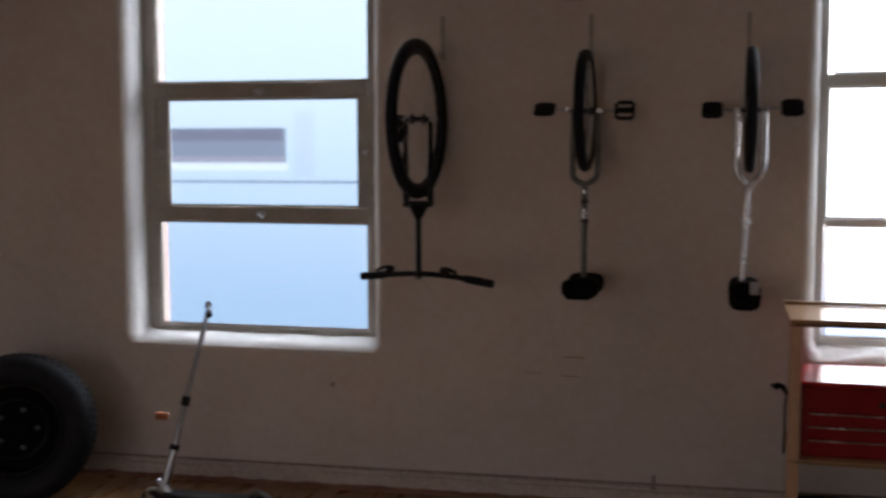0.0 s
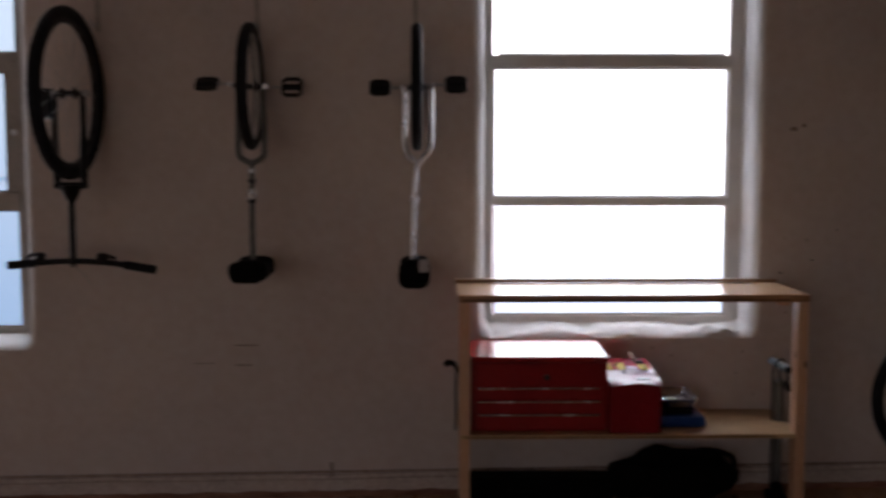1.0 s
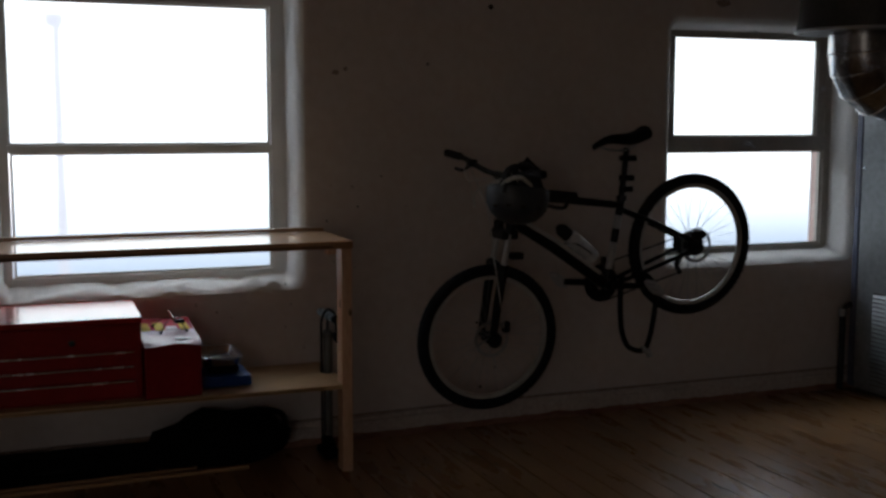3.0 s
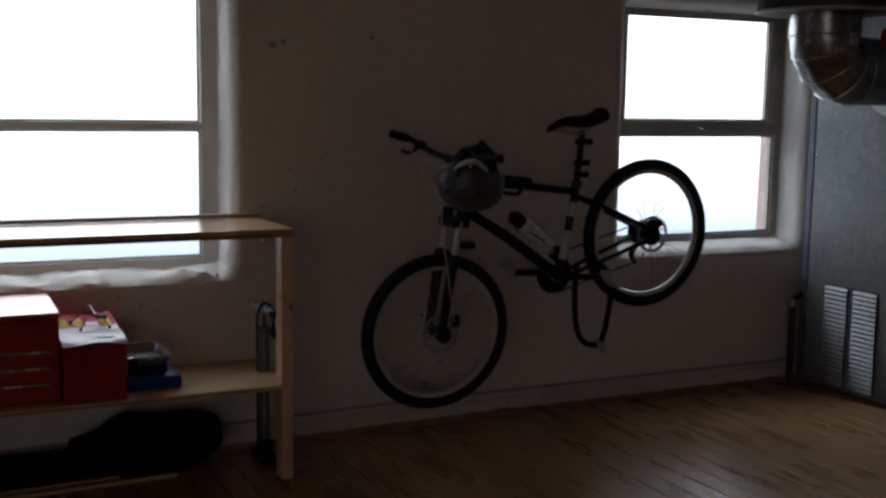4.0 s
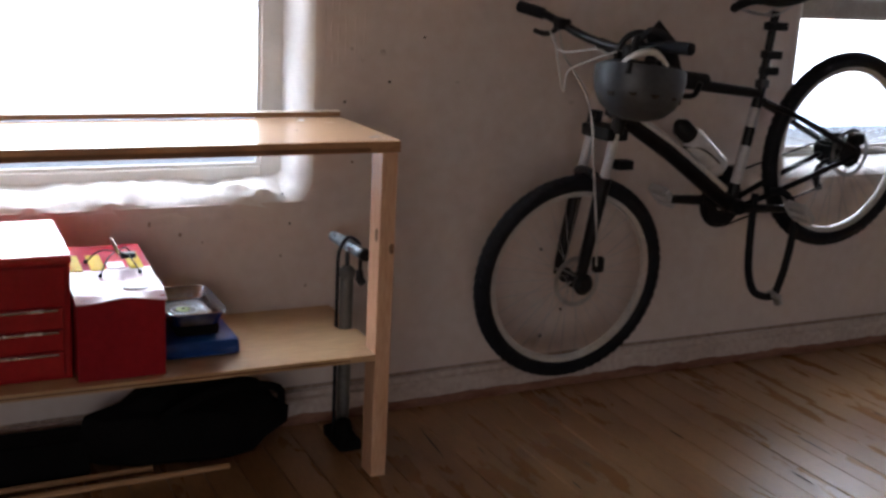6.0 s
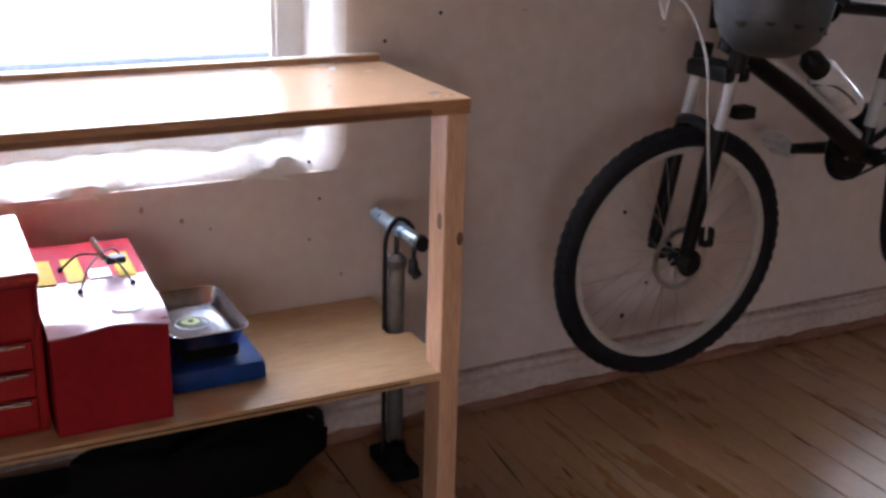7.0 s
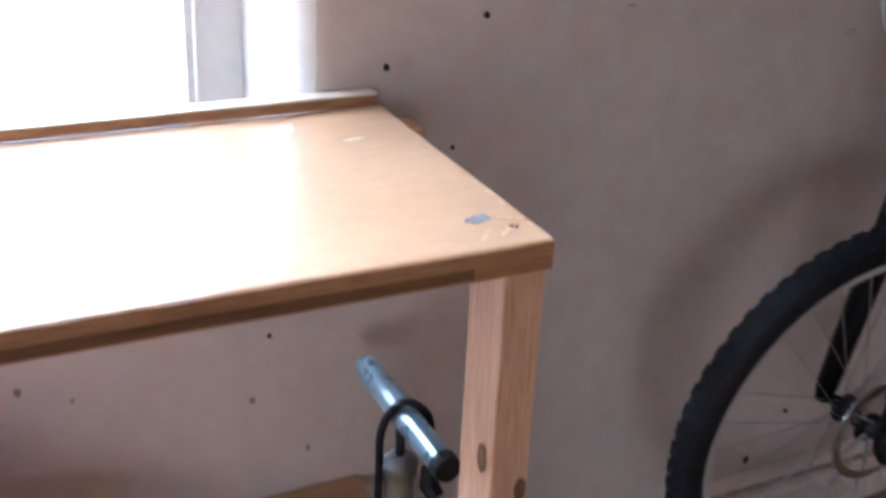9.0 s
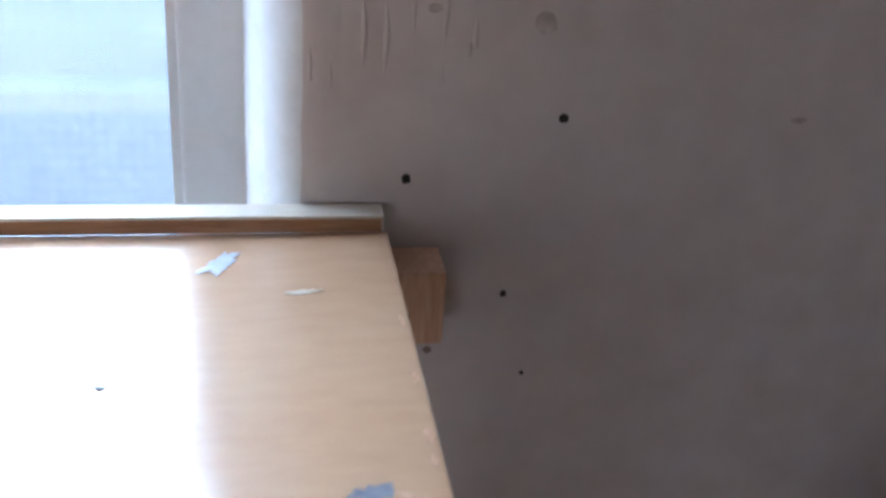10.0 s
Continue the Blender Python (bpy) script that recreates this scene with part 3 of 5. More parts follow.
outline = [(BX0 + 0.01, BY0 + 0.002), (BX1 - 0.049, BY0 + 0.002), (BX1 - 0.049, BY0 + 0.080), (2.137, BY0 + 0.080), (2.137, PUMP_Y - 0.028), (PUMP_X - 0.010, PUMP_Y - 0.030),
           (PUMP_X - 0.029, PUMP_Y - 0.018), (PUMP_X - 0.029, PUMP_Y + 0.022), (PUMP_X - 0.010, PUMP_Y + 0.030), (2.137, PUMP_Y + 0.028), (2.137, 4.596), (BX0 + 0.01, 4.596)]
fc = bm.faces.new([bm.verts.new((x, y, SHELF_Z - 0.018)) for x, y in outline])
up = bmesh.ops.extrude_face_region(bm, geom=[fc])["geom"]
bmesh.ops.translate(bm, vec=(0, 0, 0.018), verts=[e for e in up if isinstance(e, bmesh.types.BMVert)])
bpart("shelf", bm, M_PLY, "bare plywood lower shelf notched round the pump")
bpart("rear_rail", box((BX0 + 0.01, 4.566, SHELF_Z - 0.07), (BX1 - 0.05, 4.596, SHELF_Z - 0.0185), 0.002), M_PINE_X)

# ---- things on the bench's lower shelf ----


def local(owner):
    inv = Matrix.Translation(-Vector(owner.location))

    def put(name, bm, mat, label="", parent=None, smooth=False):
        bmesh.ops.transform(bm, matrix=inv, verts=bm.verts)
        return part(name, bm, mat, parent or owner, label, smooth)
    return put


def make_toolbox(x0, x1, y0, y1, z0, z1):
    t = thing("toolbox", "red metal toolbox with three drawers and a closed lid", "toolbox", at=((x0 + x1) / 2, (y0 + y1) / 2, z0))
    put = local(t)
    put("body", box((x0, y0 + 0.012, z0), (x1, y1, z1 - 0.022), 0.006), M_RED)
    lid = box((x0 - 0.003, y0 + 0.002, z1 - 0.0215), (x1 + 0.003, y1 + 0.003, z1), 0.007)
    for v in lid.verts:
        if v.co.z > z1 - 0.012:
            v.co.z += 0.018 * (v.co.y - y0) / (y1 - y0)
    put("lid", lid, M_LID, "glossy red lid")
    for a, b in ((0.012, 0.074), (0.078, 0.130), (0.134, 0.186)):
        d = put("drawer", box((x0 + 0.02, y0 + 0.002, z0 + a), (x1 - 0.02, y0 + 0.0115, z0 + b), 0.003), M_RED)
        bm = box((x0 + 0.032, y0 - 0.007, z0 + b - 0.007), (x1 - 0.032, y0 + 0.0015, z0 + b - 0.001), 0.0015)
        put("handle_strip", bm, M_CHROME, "thin bright metal drawer pull", d)
    put("front_panel", box((x0 + 0.012, y0 + 0.004, z0 + 0.190), (x1 - 0.012, y0 + 0.0115, z1 - 0.026), 0.003), M_RED)
    xm = (x0 + x1) / 2
    put("lock", lathe([(0.0, 0), (0.012, 0), (0.012, 0.006), (0.004, 0.008), (0.0, 0.008)], Matrix.Translation((xm + 0.03, y0 + 0.004, z1 - 0.085)) @ Euler((radians(90), 0, 0)).to_matrix().to_4x4(), 16), M_DARKSTEEL)
    put("side_handle", tube(curve([(x1 + 0.001, 4.30, z0 + 0.20), (x1 + 0.006, 4.30, z0 + 0.19), (x1 + 0.006, 4.40, z0 + 0.19), (x1 + 0.001, 4.40, z0 + 0.20)]), 0.003, 8), M_CHROME)
    return t


make_toolbox(0.772, 1.336, 4.196, 4.505, SHELF_Z + 0.0005, 0.664)


def make_carton(x0, x1, y0, y1, z0, zf, zb):
    t = thing("cardboard_box", "red cardboard box with a glossy lilac, red and yellow printed top, glare painted pale", "box", at=((x0 + x1) / 2, (y0 + y1) / 2, z0))
    put = local(t)
    bm = box((x0, y0, z0), (x1, y1, zf), 0.003)
    for v in bm.verts:
        if v.co.z > zf - 0.01:
            v.co.z += (zb - zf) * (v.co.y - y0) / (y1 - y0)
    put("carton", bm, M_REDCARD)

    def sheet(u0, u1, v0, v1, lift, mat, name, lab="", nu=14, nv=14, wob=1.0, mouth=0.0):
        g = bmesh.new()
        grid = []
        for j in range(nv + 1):
            row = []
            for i in range(nu + 1):
                u, v = u0 + (u1 - u0) * i / nu, v0 + (v1 - v0) * j / nv
                x, y = x0 + (x1 - x0) * u, y0 + (y1 - y0) * v
                z = zf + (zb - zf) * max(0, v) + lift + wob * (0.0045 * noise.noise(Vector((x * 11, y * 11, 3))) + 0.004)
                z -= 0.010 * max(0, 0.06 - v) / 0.06 * (0.4 + 0.6 * abs(u - 0.55)) * wob
                z += mouth * max(0, 0.10 - v) * (1 - min(1, abs(u - 0.5) * 2.2))
                row.append(g.verts.new((x, y, z)))
            grid.append(row)
        for r0, r1 in zip(grid, grid[1:]):
            for k in range(nu):
                g.faces.new((r0[k], r0[k + 1], r1[k + 1], r1[k]))
        ex = bmesh.ops.extrude_face_region(g, geom=list(g.faces))["geom"]
        bmesh.ops.translate(g, vec=(0, 0, -0.0025), verts=[e for e in ex if isinstance(e, bmesh.types.BMVert)])
        return put(name, g, mat, lab, smooth=True)

    # pale area is lilac print, widened to paint in the window's glare
    sheet(-0.02, 1.01, -0.03, 0.52, 0.0015, M_PRINT_GLARE, "flap", "glossy pale lilac printed flap with a bent edge", mouth=0.05)
    sheet(-0.02, 1.01, 0.52, 1.0, 0.0015, M_REDGLOSS, "flap", "glossy red printed flap")
    for u in (0.04, 0.30, 0.76):
        sheet(u, u + 0.16, 0.50, 0.80, 0.0040, M_YELLOW, "yellow_bar", "yellow printed bar", 4, 8)
    sheet(0.50, 0.70, 0.51, 0.62, 0.0040, M_PRINT_GLARE, "pale_patch", "", 5, 5)
    g = lathe([(0.0, 0), (0.022, 0), (0.022, 0.002), (0, 0.002)], Matrix.Translation((x0 + 0.15, y0 + 0.05, zf + 0.0115)) @ Matrix.Diagonal((1.5, 1, 1, 1)), 24)
    put("print_oval", g, M_SCRAPE)
    return t


make_carton(1.343, 1.553, 4.168, 4.530, SHELF_Z + 0.0005, 0.556, 0.592)

# small folding stand lying on the carton
stand = thing("wire_stand", "small dark wire stand with a silver centre clamp on the box", "stand", at=(1.47, 4.36, 0.585))
put = local(stand)
c = Vector((1.475, 4.385, 0.618))
for ex, ey in ((-0.075, 0.02), (-0.055, -0.085), (0.045, -0.075), (0.05, 0.045)):
    e = Vector((1.475 + ex, 4.385 + ey, 0.584 + 0.097 * (4.385 + ey - 4.36)))
    knee = c.lerp(e, 0.55) + Vector((0, 0, 0.016))
    leg = put("leg", tube(curve([c, knee, e], 5), 0.0019, 6), M_DARKSTEEL)
    put("foot", lathe([(0, 0), (0.005, 0), (0.0055, 0.005), (0.003, 0.009), (0, 0.009)], Matrix.Translation(e - Vector((0, 0, 0.003))), 10), M_PLASTIC, parent=leg)
put("post", tube([c + Vector((-0.012, 0.02, 0.028)), c + Vector((0.006, -0.012, -0.008))], 0.0055, 10), M_CHROME, "silver centre post")
put("clamp", box((1.482, 4.362, 0.602), (1.520, 4.384, 0.616), 0.003), M_DARKSTEEL)

# kitchen scale
scale = thing("kitchen_scale", "blue plastic scale with a stainless steel tray", "scale", at=(1.66, 4.33, SHELF_Z))
put = local(scale)
bm = box((1.562, 4.246, SHELF_Z + 0.0015), (1.765, 4.470, SHELF_Z + 0.050), 0.02)
for v in bm.verts:
    if v.co.z < SHELF_Z + 0.02:
        v.co.x += 0.004 * (1 if v.co.x > 1.66 else -1)
put("base", bm, M_BLUE, "blue plastic base", smooth=True)
for fx in (1.59, 1.745):
    for fy in (4.275, 4.445):
        put("foot", lathe([(0, 0), (0.009, 0), (0.009, 0.004), (0, 0.004)], Matrix.Translation((fx, fy, SHELF_Z)), 12), M_PLASTIC)
put("platform", box((1.602, 4.275, SHELF_Z + 0.0525), (1.718, 4.468, SHELF_Z + 0.087), 0.014), M_BAG, "black platform under the tray", smooth=True)
# stainless tray: rounded rectangular dish with a rolled rim
bm = bmesh.new()
loops = []
for w, h, r, z in ((0.078, 0.128, 0.030, 0.121), (0.081, 0.131, 0.032, 0.1235), (0.078, 0.128, 0.030, 0.125), (0.073, 0.123, 0.027, 0.1215), (0.065, 0.115, 0.025, 0.095), (0.060, 0.110, 0.023, 0.0905)):
    loops.append([bm.verts.new((1.654 + px, 4.376 + pz, SHELF_Z + z)) for px, pz in rounded(w, h, r, 6)])
for r0, r1 in zip(loops, loops[1:]):
    for k in range(len(r0)):
        bm.faces.new((r0[k], r0[(k + 1) % len(r0)], r1[(k + 1) % len(r0)], r1[k]))
bm.faces.new(loops[-1])
low = [bm.verts.new((1.654 + px, 4.376 + pz, SHELF_Z + 0.0875)) for px, pz in rounded(0.062, 0.112, 0.024, 6)]
for k in range(len(low)):
    bm.faces.new((loops[0][k], loops[0][(k + 1) % len(low)], low[(k + 1) % len(low)], low[k]))
bm.faces.new(low)
tray = put("tray", bm, M_TRAY, "shiny stainless steel dish with rolled rim", smooth=True)
put("tray_ring", lathe(ring_profile(0.034, 0.0016, 8), Matrix.Translation((1.649, 4.390, SHELF_Z + 0.0915)), 32), M_STEEL, parent=tray)
put("sticker", lathe([(0, 0), (0.019, 0), (0.019, 0.0008), (0, 0.0008)], Matrix.Translation((1.647, 4.397, SHELF_Z + 0.092)), 28), M_GREEN, "round pale green sticker", tray)
put("sticker_mark", lathe([(0, 0), (0.006, 0), (0.006, 0.0008), (0, 0.0008)], Matrix.Translation((1.648, 4.397, SHELF_Z + 0.0929)), 16), M_DARKSTEEL, "", tray)

# floor pump beside the shelf
pump = thing("floor_pump", "grey steel bicycle floor pump standing on the floor", "pump", at=(PUMP_X, PUMP_Y, ground_z(PUMP_X)))
put = local(pump)
px, py, pz = PUMP_X, PUMP_Y, ground_z(PUMP_X)
put("barrel", lathe([(0, 0.02), (0.019, 0.02), (0.019, 0.495), (0.023, 0.500), (0.024, 0.518), (0.013, 0.530), (0, 0.530)], Matrix.Translation((px, py, 0)), 20), M_GUN, "dark grey steel barrel", smooth=True)
put("rod", tube([(px, py, 0.53), (px, py, 0.585)], 0.0065, 10), M_DARKSTEEL)
put("handle", tube([(px + 0.002, py + 0.128, 0.588), (px + 0.002, py + 0.119, 0.588), (px + 0.001, py, 0.591), (px + 0.001, py - 0.118, 0.594)], [0.0135, 0.0165, 0.0175, 0.0165], 16), M_HANDLE, "blue-grey metal handle", smooth=True)
put("handle_cap", tube([(px + 0.001, py - 0.118, 0.594), (px + 0.001, py - 0.134, 0.5945)], [0.0185, 0.0165], 16), M_PLASTIC, "black end cap")
put("hose", tube(curve([(px - 0.024, py + 0.010, 0.03), (px - 0.025, py + 0.008, 0.30), (px - 0.026, py + 0.006, 0.50), (px - 0.025, py + 0.000, 0.575), (px - 0.006, py - 0.018, 0.618), (px + 0.022, py - 0.030, 0.600), (px + 0.026, py - 0.034, 0.550), (px + 0.024, py - 0.036, 0.50)], 8), 0.0055, 8), M_RUBBER, "black rubber hose looped over the handle", smooth=True)
put("nozzle", tube([(px + 0.024, py - 0.034, 0.525), (px + 0.024, py - 0.038, 0.500), (px + 0.030, py - 0.050, 0.488)], [0.010, 0.013, 0.011], 10), M_PLASTIC)
bm = box((px - 0.035, py - 0.075, pz), (px + 0.035, py + 0.075, 0.022), 0.01)
add_tube(bm, [(px, py, 0.015), (px, py, 0.06)], [0.034, 0.023], 16)
add_tube(bm, [(px - 0.02, py - 0.06, 0.02), (px - 0.02, py - 0.06, 0.085)], 0.02, 12)
put("foot_plate", bm, M_BAG, "black foot plate")

# wooden support block fixed to the wall by the bench's end
blk = tagged(part("wall_block", box((2.157, 4.545, 0.828), (2.205, 4.5985, 0.902), 0.003), M_PINE), "small wooden support block screwed to the wall", "wood block")
part("screw", lathe([(0, 0), (0.005, 0), (0.005, 0.003), (0, 0.003)], Matrix.Translation((2.168, 4.5448, 0.858)) @ Euler((radians(90), 0, 0)).to_matrix().to_4x4(), 10), M_HOLE, blk)

# clutter under the bench
bag = tagged(part("duffel_bag", blob((1.67, 4.47, 0.075), (0.29, 0.10, 0.125), 3, 0.34), M_BAG, smooth=True), "black canvas bag lying under the bench", "bag")
for v in bag.data.vertices:
    v.co.z = max(v.co.z, ground_z(v.co.x) + 0.001)
part("strap", tube(curve([(1.56, 4.35, 0.14), (1.66, 4.31, 0.215), (1.78, 4.32, 0.235), (1.90, 4.36, 0.20), (1.93, 4.40, 0.14)]), 0.012, 8), M_BAG, bag)
for x0, x1, y, yy in ((0.55, 1.760, 4.330, 4.336), (0.50, 1.56, 4.388, 4.396)):
    tagged(part("wooden_rod", tube([(x0, y, ground_z(x0) + 0.0095), (x1, yy, ground_z(x1) + 0.0095)], 0.009, 10), M_PINE_X, smooth=True), "long thin wooden rod lying on the floor", "rod", "rods under the bench")
case = thing("storage_case", "dark flat case lying under the bench", "case", at=(1.0, 4.46, ground_z(1.0)))
put = local(case)
put("body", box((0.77, 4.425, ground_z(0.77)), (1.40, 4.545, 0.085), 0.012), M_BAG)
put("handle", tube(curve([(0.95, 4.424, 0.03), (0.96, 4.405, 0.035), (1.06, 4.405, 0.035), (1.07, 4.424, 0.03)]), 0.006, 8), M_PLASTIC)

# black lever tool hanging on the bench's end
hang = thing("hanging_tool", "black tool hanging on the end of the bench", "tool", at=(0.70, 4.18, 0.60))
put = local(hang)
put("nail", tube([(0.719, 4.18, 0.640), (0.690, 4.18, 0.644)], 0.003, 8), M_STEEL)
put("head", tube(curve([(0.712, 4.19, 0.612), (0.700, 4.185, 0.636), (0.680, 4.175, 0.648), (0.664, 4.165, 0.640)]), [0.009] * 6 + [0.011] * 6 + [0.013] * 7, 10), M_PLASTIC, smooth=True)
put("shaft", tube(curve([(0.712, 4.19, 0.615), (0.706, 4.19, 0.54), (0.708, 4.19, 0.44), (0.704, 4.19, 0.36)]), 0.0045, 8), M_RUBBER)

# ---- wheels and cycles ----
TURN_Y = Euler((radians(90), 0, 0)).to_matrix().to_4x4()


def wheel(parent, m, R, r, put_name="wheel", rim=None, knobs=0, spokes=28, hub=0.045, label=""):
    """A spoked wheel about local z, moved by m, under parent: tyre, rim, spokes and hub."""
    w = part(put_name, lathe(ring_profile(R - r, r, 14), m, 56), M_RUBBER, parent, label or "black tyre", smooth=True)
    if knobs:
        bm = bmesh.new()
        for k in range(knobs):
            for s in (-1, 0, 1):
                a = math.tau * (k + 0.5 * (s != 0)) / knobs
                mm = m @ Matrix.Rotation(a, 4, "Z") @ Matrix.Translation((R - r - 0.0015 + r * math.cos(0.62 * s), 0, r * math.sin(0.62 * s))) @ Matrix.Rotation(-0.62 * s, 4, "Y") @ Matrix.Diagonal((0.005, math.tau * R / knobs * 0.5, r * 0.42, 1))
                bmesh.ops.create_cube(bm, size=1, matrix=mm)
        part("tread", bm, M_RUBBER, w)
    ri = R - 2 * r
    prof = [(ri + 0.004, -0.012), (ri + 0.004, 0.012), (ri - 0.010, 0.011), (ri - 0.015, 0.004), (ri - 0.015, -0.004), (ri - 0.010, -0.011), (ri + 0.004, -0.012)]
    part("rim", lathe(prof, m, 56), rim or M_RIM, w, "silver metal rim" if rim is None else "", smooth=True)
    bm = bmesh.new()
    for k in range(spokes):
        a = math.tau * k / spokes
        s = 1 if k % 2 else -1
        b = a + (0.5 if k % 4 < 2 else -0.5)
        add_tube(bm, [m @ Vector((0.02 * math.cos(b), 0.02 * math.sin(b), s * hub * 0.55)), m @ Vector(((ri - 0.012) * math.cos(a), (ri - 0.012) * math.sin(a), 0))], 0.0010, 4, False)
    part("spokes", bm, M_STEEL, w)
    part("hub", lathe([(0, -hub), (0.010, -hub), (0.012, -hub * 0.7), (0.024, -hub * 0.6), (0.024, -hub * 0.5), (0.012, -hub * 0.4), (0.012, hub * 0.4), (0.024, hub * 0.5), (0.024, hub * 0.6), (0.012, hub * 0.7), (0.010, hub), (0, hub)], m, 18), M_DARKSTEEL, w, smooth=True)
    return w


def pedal(parent, at, mat, width=0.10, deep=0.075, tilt=0.0, axis=1):
    """A cage pedal; axis 1: it sticks out along y, 0: along x."""
    bm = bmesh.new()
    a, b = (width / 2, deep / 2) if axis == 0 else (deep / 2, width / 2)
    for lo, hi in (((-a + 0.012, -b, -0.010), (a - 0.012, -b + 0.010, 0.010)), ((-a + 0.012, b - 0.010, -0.010), (a - 0.012, b, 0.010)), ((-a, -b + 0.010, -0.010), (-a + 0.013, b - 0.010, 0.010)), ((a - 0.013, -b + 0.010, -0.010), (a, b - 0.010, 0.010))):
        add_box(bm, lo, hi, 0.002)
    add_box(bm, (-a + 0.010, -0.010, -0.012), (a - 0.010, 0.010, 0.012), 0.003) if axis == 0 else add_box(bm, (-0.010, -b + 0.010, -0.012), (0.010, b - 0.010, 0.012), 0.003)
    mm = Matrix.Translation(at) @ Matrix.Rotation(tilt, 4, "X" if axis == 0 else "Y")
    bmesh.ops.transform(bm, matrix=mm, verts=bm.verts)
    return part("pedal", bm, mat, parent)


# mountain bike hung along the wall, rear wheel high
BO = Vector((3.30, 4.27, 0.80))
bike = thing("mountain_bike", "black hardtail mountain bike hung on the wall, rear end raised", "bicycle")
bike.matrix_world = pose(*BO)


def K(x, z, w=0.0):
    """A point of the bike by its place along the wall and height; w: towards the room."""
    return Vector((x - BO.x, -w, z - BO.z))


AX_R, AX_F, BB = (3.811, 0.839), (2.8125, 0.4645), (3.370, 0.676)
SEAT_J, HEAD_T, HEAD_B = (3.436, 1.030), (2.908, 1.105), (2.884, 0.965)
rear = wheel(bike, Matrix.Translation(K(*AX_R, -0.004)) @ Matrix.Rotation(radians(1.8), 4, "Z") @ Matrix.Rotation(radians(2), 4, "X") @ TURN_Y, 0.327, 0.025, "rear_wheel", knobs=64, spokes=32)
def FK(x, z, w=0.0):
    """A point of the fork, which turns and leans a little from the frame's plane towards its end."""
    s = max(0.0, (0.94 - z) / 0.45)
    return K(x + 0.010 * s, z - 0.024 * s, w - 0.040 * s)


steer = Matrix.Translation(K(*AX_F, -0.040)) @ Matrix.Rotation(radians(-1.1), 4, "Z") @ Matrix.Rotation(radians(3.7), 4, "X")
front = wheel(bike, steer @ TURN_Y, 0.324, 0.0255, "front_wheel", knobs=64, spokes=32)
frame_ob = part("frame", tube([K(*HEAD_T), K(*HEAD_B)], 0.021, 14), M_BLACK, bike, "black tubular frame", smooth=True)
for nm, pts, rad in (("top_tube", [K(2.903, 1.085), K(3.15, 1.062), K(*SEAT_J)], [0.021, 0.018, 0.016]),
                     ("down_tube", [K(2.890, 0.985), K(3.10, 0.862), K(*BB)], [0.026, 0.029, 0.027])):
    part(nm, tube(pts, rad, 14), M_BLACK, frame_ob, smooth=True)
part("seat_tube", tube([K(3.442, 1.06), K(*BB)], 0.017, 14), M_BLACK, frame_ob, smooth=True)
for za, zb in ((0.985, 0.925), (0.865, 0.745)):
    part("decal", tube([K(3.442 - 0.072 * (1.06 - z) / 0.384, z) for z in (za, zb)], 0.0180, 14), M_GREYFRAME, frame_ob, "pale panel on the seat tube", smooth=True)
part("frame_stripe", tube([K(2.915, 0.992, 0.015), K(3.10, 0.886, 0.017), K(3.33, 0.728, 0.015)], 0.012, 8), M_GREYFRAME, frame_ob, "pale stripe on the down tube")
for s in (-1, 1):
    part("seat_stay", tube(curve([K(3.440, 1.010, s * 0.02), K(3.58, 0.955, s * 0.045), K(AX_R[0], AX_R[1] + 0.012, s * 0.062)], 5), 0.0105, 10), M_BLACK, frame_ob, smooth=True)
    part("chain_stay", tube(curve([K(BB[0] + 0.02, BB[1], s * 0.03), K(3.55, 0.735, s * 0.05), K(AX_R[0], AX_R[1] - 0.01, s * 0.062)], 5), 0.0095, 10), M_BLACK, frame_ob, smooth=True)
post = part("seat_post", tube([K(3.440, 1.05), K(3.463, 1.285)], 0.0135, 12), M_BLACK, bike, smooth=True)
part("clamp", lathe([(0.016, -0.012), (0.023, -0.012), (0.023, 0.012), (0.016, 0.012), (0.016, -0.012)], Matrix.Translation(K(3.4425, 1.062)), 16), M_DARKSTEEL, post)
for zz, ll in ((1.238, 0.052), (1.150, 0.042), (1.100, 0.036)):
    part("bracket", box(K(3.455 - 0.02, zz - 0.012, 0.018), K(3.455 + ll, zz + 0.014, -0.018), 0.005), M_PLASTIC, post)
# saddle: long wedge, nose low
bm = bmesh.new()
prev = None
for i in range(13):
    u = i / 12
    wdt = 0.019 + 0.056 * max(0, (u - 0.35) / 0.65) ** 1.3
    x, z = 3.298 + 0.250 * u, 1.288 + 0.060 * u + 0.012 * math.sin(u * 6)
    th = 0.017 + 0.022 * u
    ring = [bm.verts.new(K(x, z + th * math.sin(a) * (0.7 if math.sin(a) < 0 else 1), wdt * math.cos(a))) for a in [k * math.tau / 14 for k in range(14)]]
    if prev:
        for k in range(14):
            bm.faces.new((prev[k], prev[(k + 1) % 14], ring[(k + 1) % 14], ring[k]))
    else:
        bm.faces.new(ring)
    prev = ring
bm.faces.new(prev)
saddle = part("saddle", bm, M_PLASTIC, bike, "black saddle", smooth=True)
for s in (-1, 1):
    part("saddle_rail", tube(curve([K(3.34, 1.285, s * 0.012), K(3.43, 1.272, s * 0.022), K(3.50, 1.300, s * 0.026)], 4), 0.0035, 6), M_STEEL, saddle)
# suspension fork, turned with the front wheel
fork = part("fork_crown", box(K(2.828, 0.900, 0.072), K(2.905, 0.940, -0.072), 0.012), M_BLACK, bike, "black suspension fork")
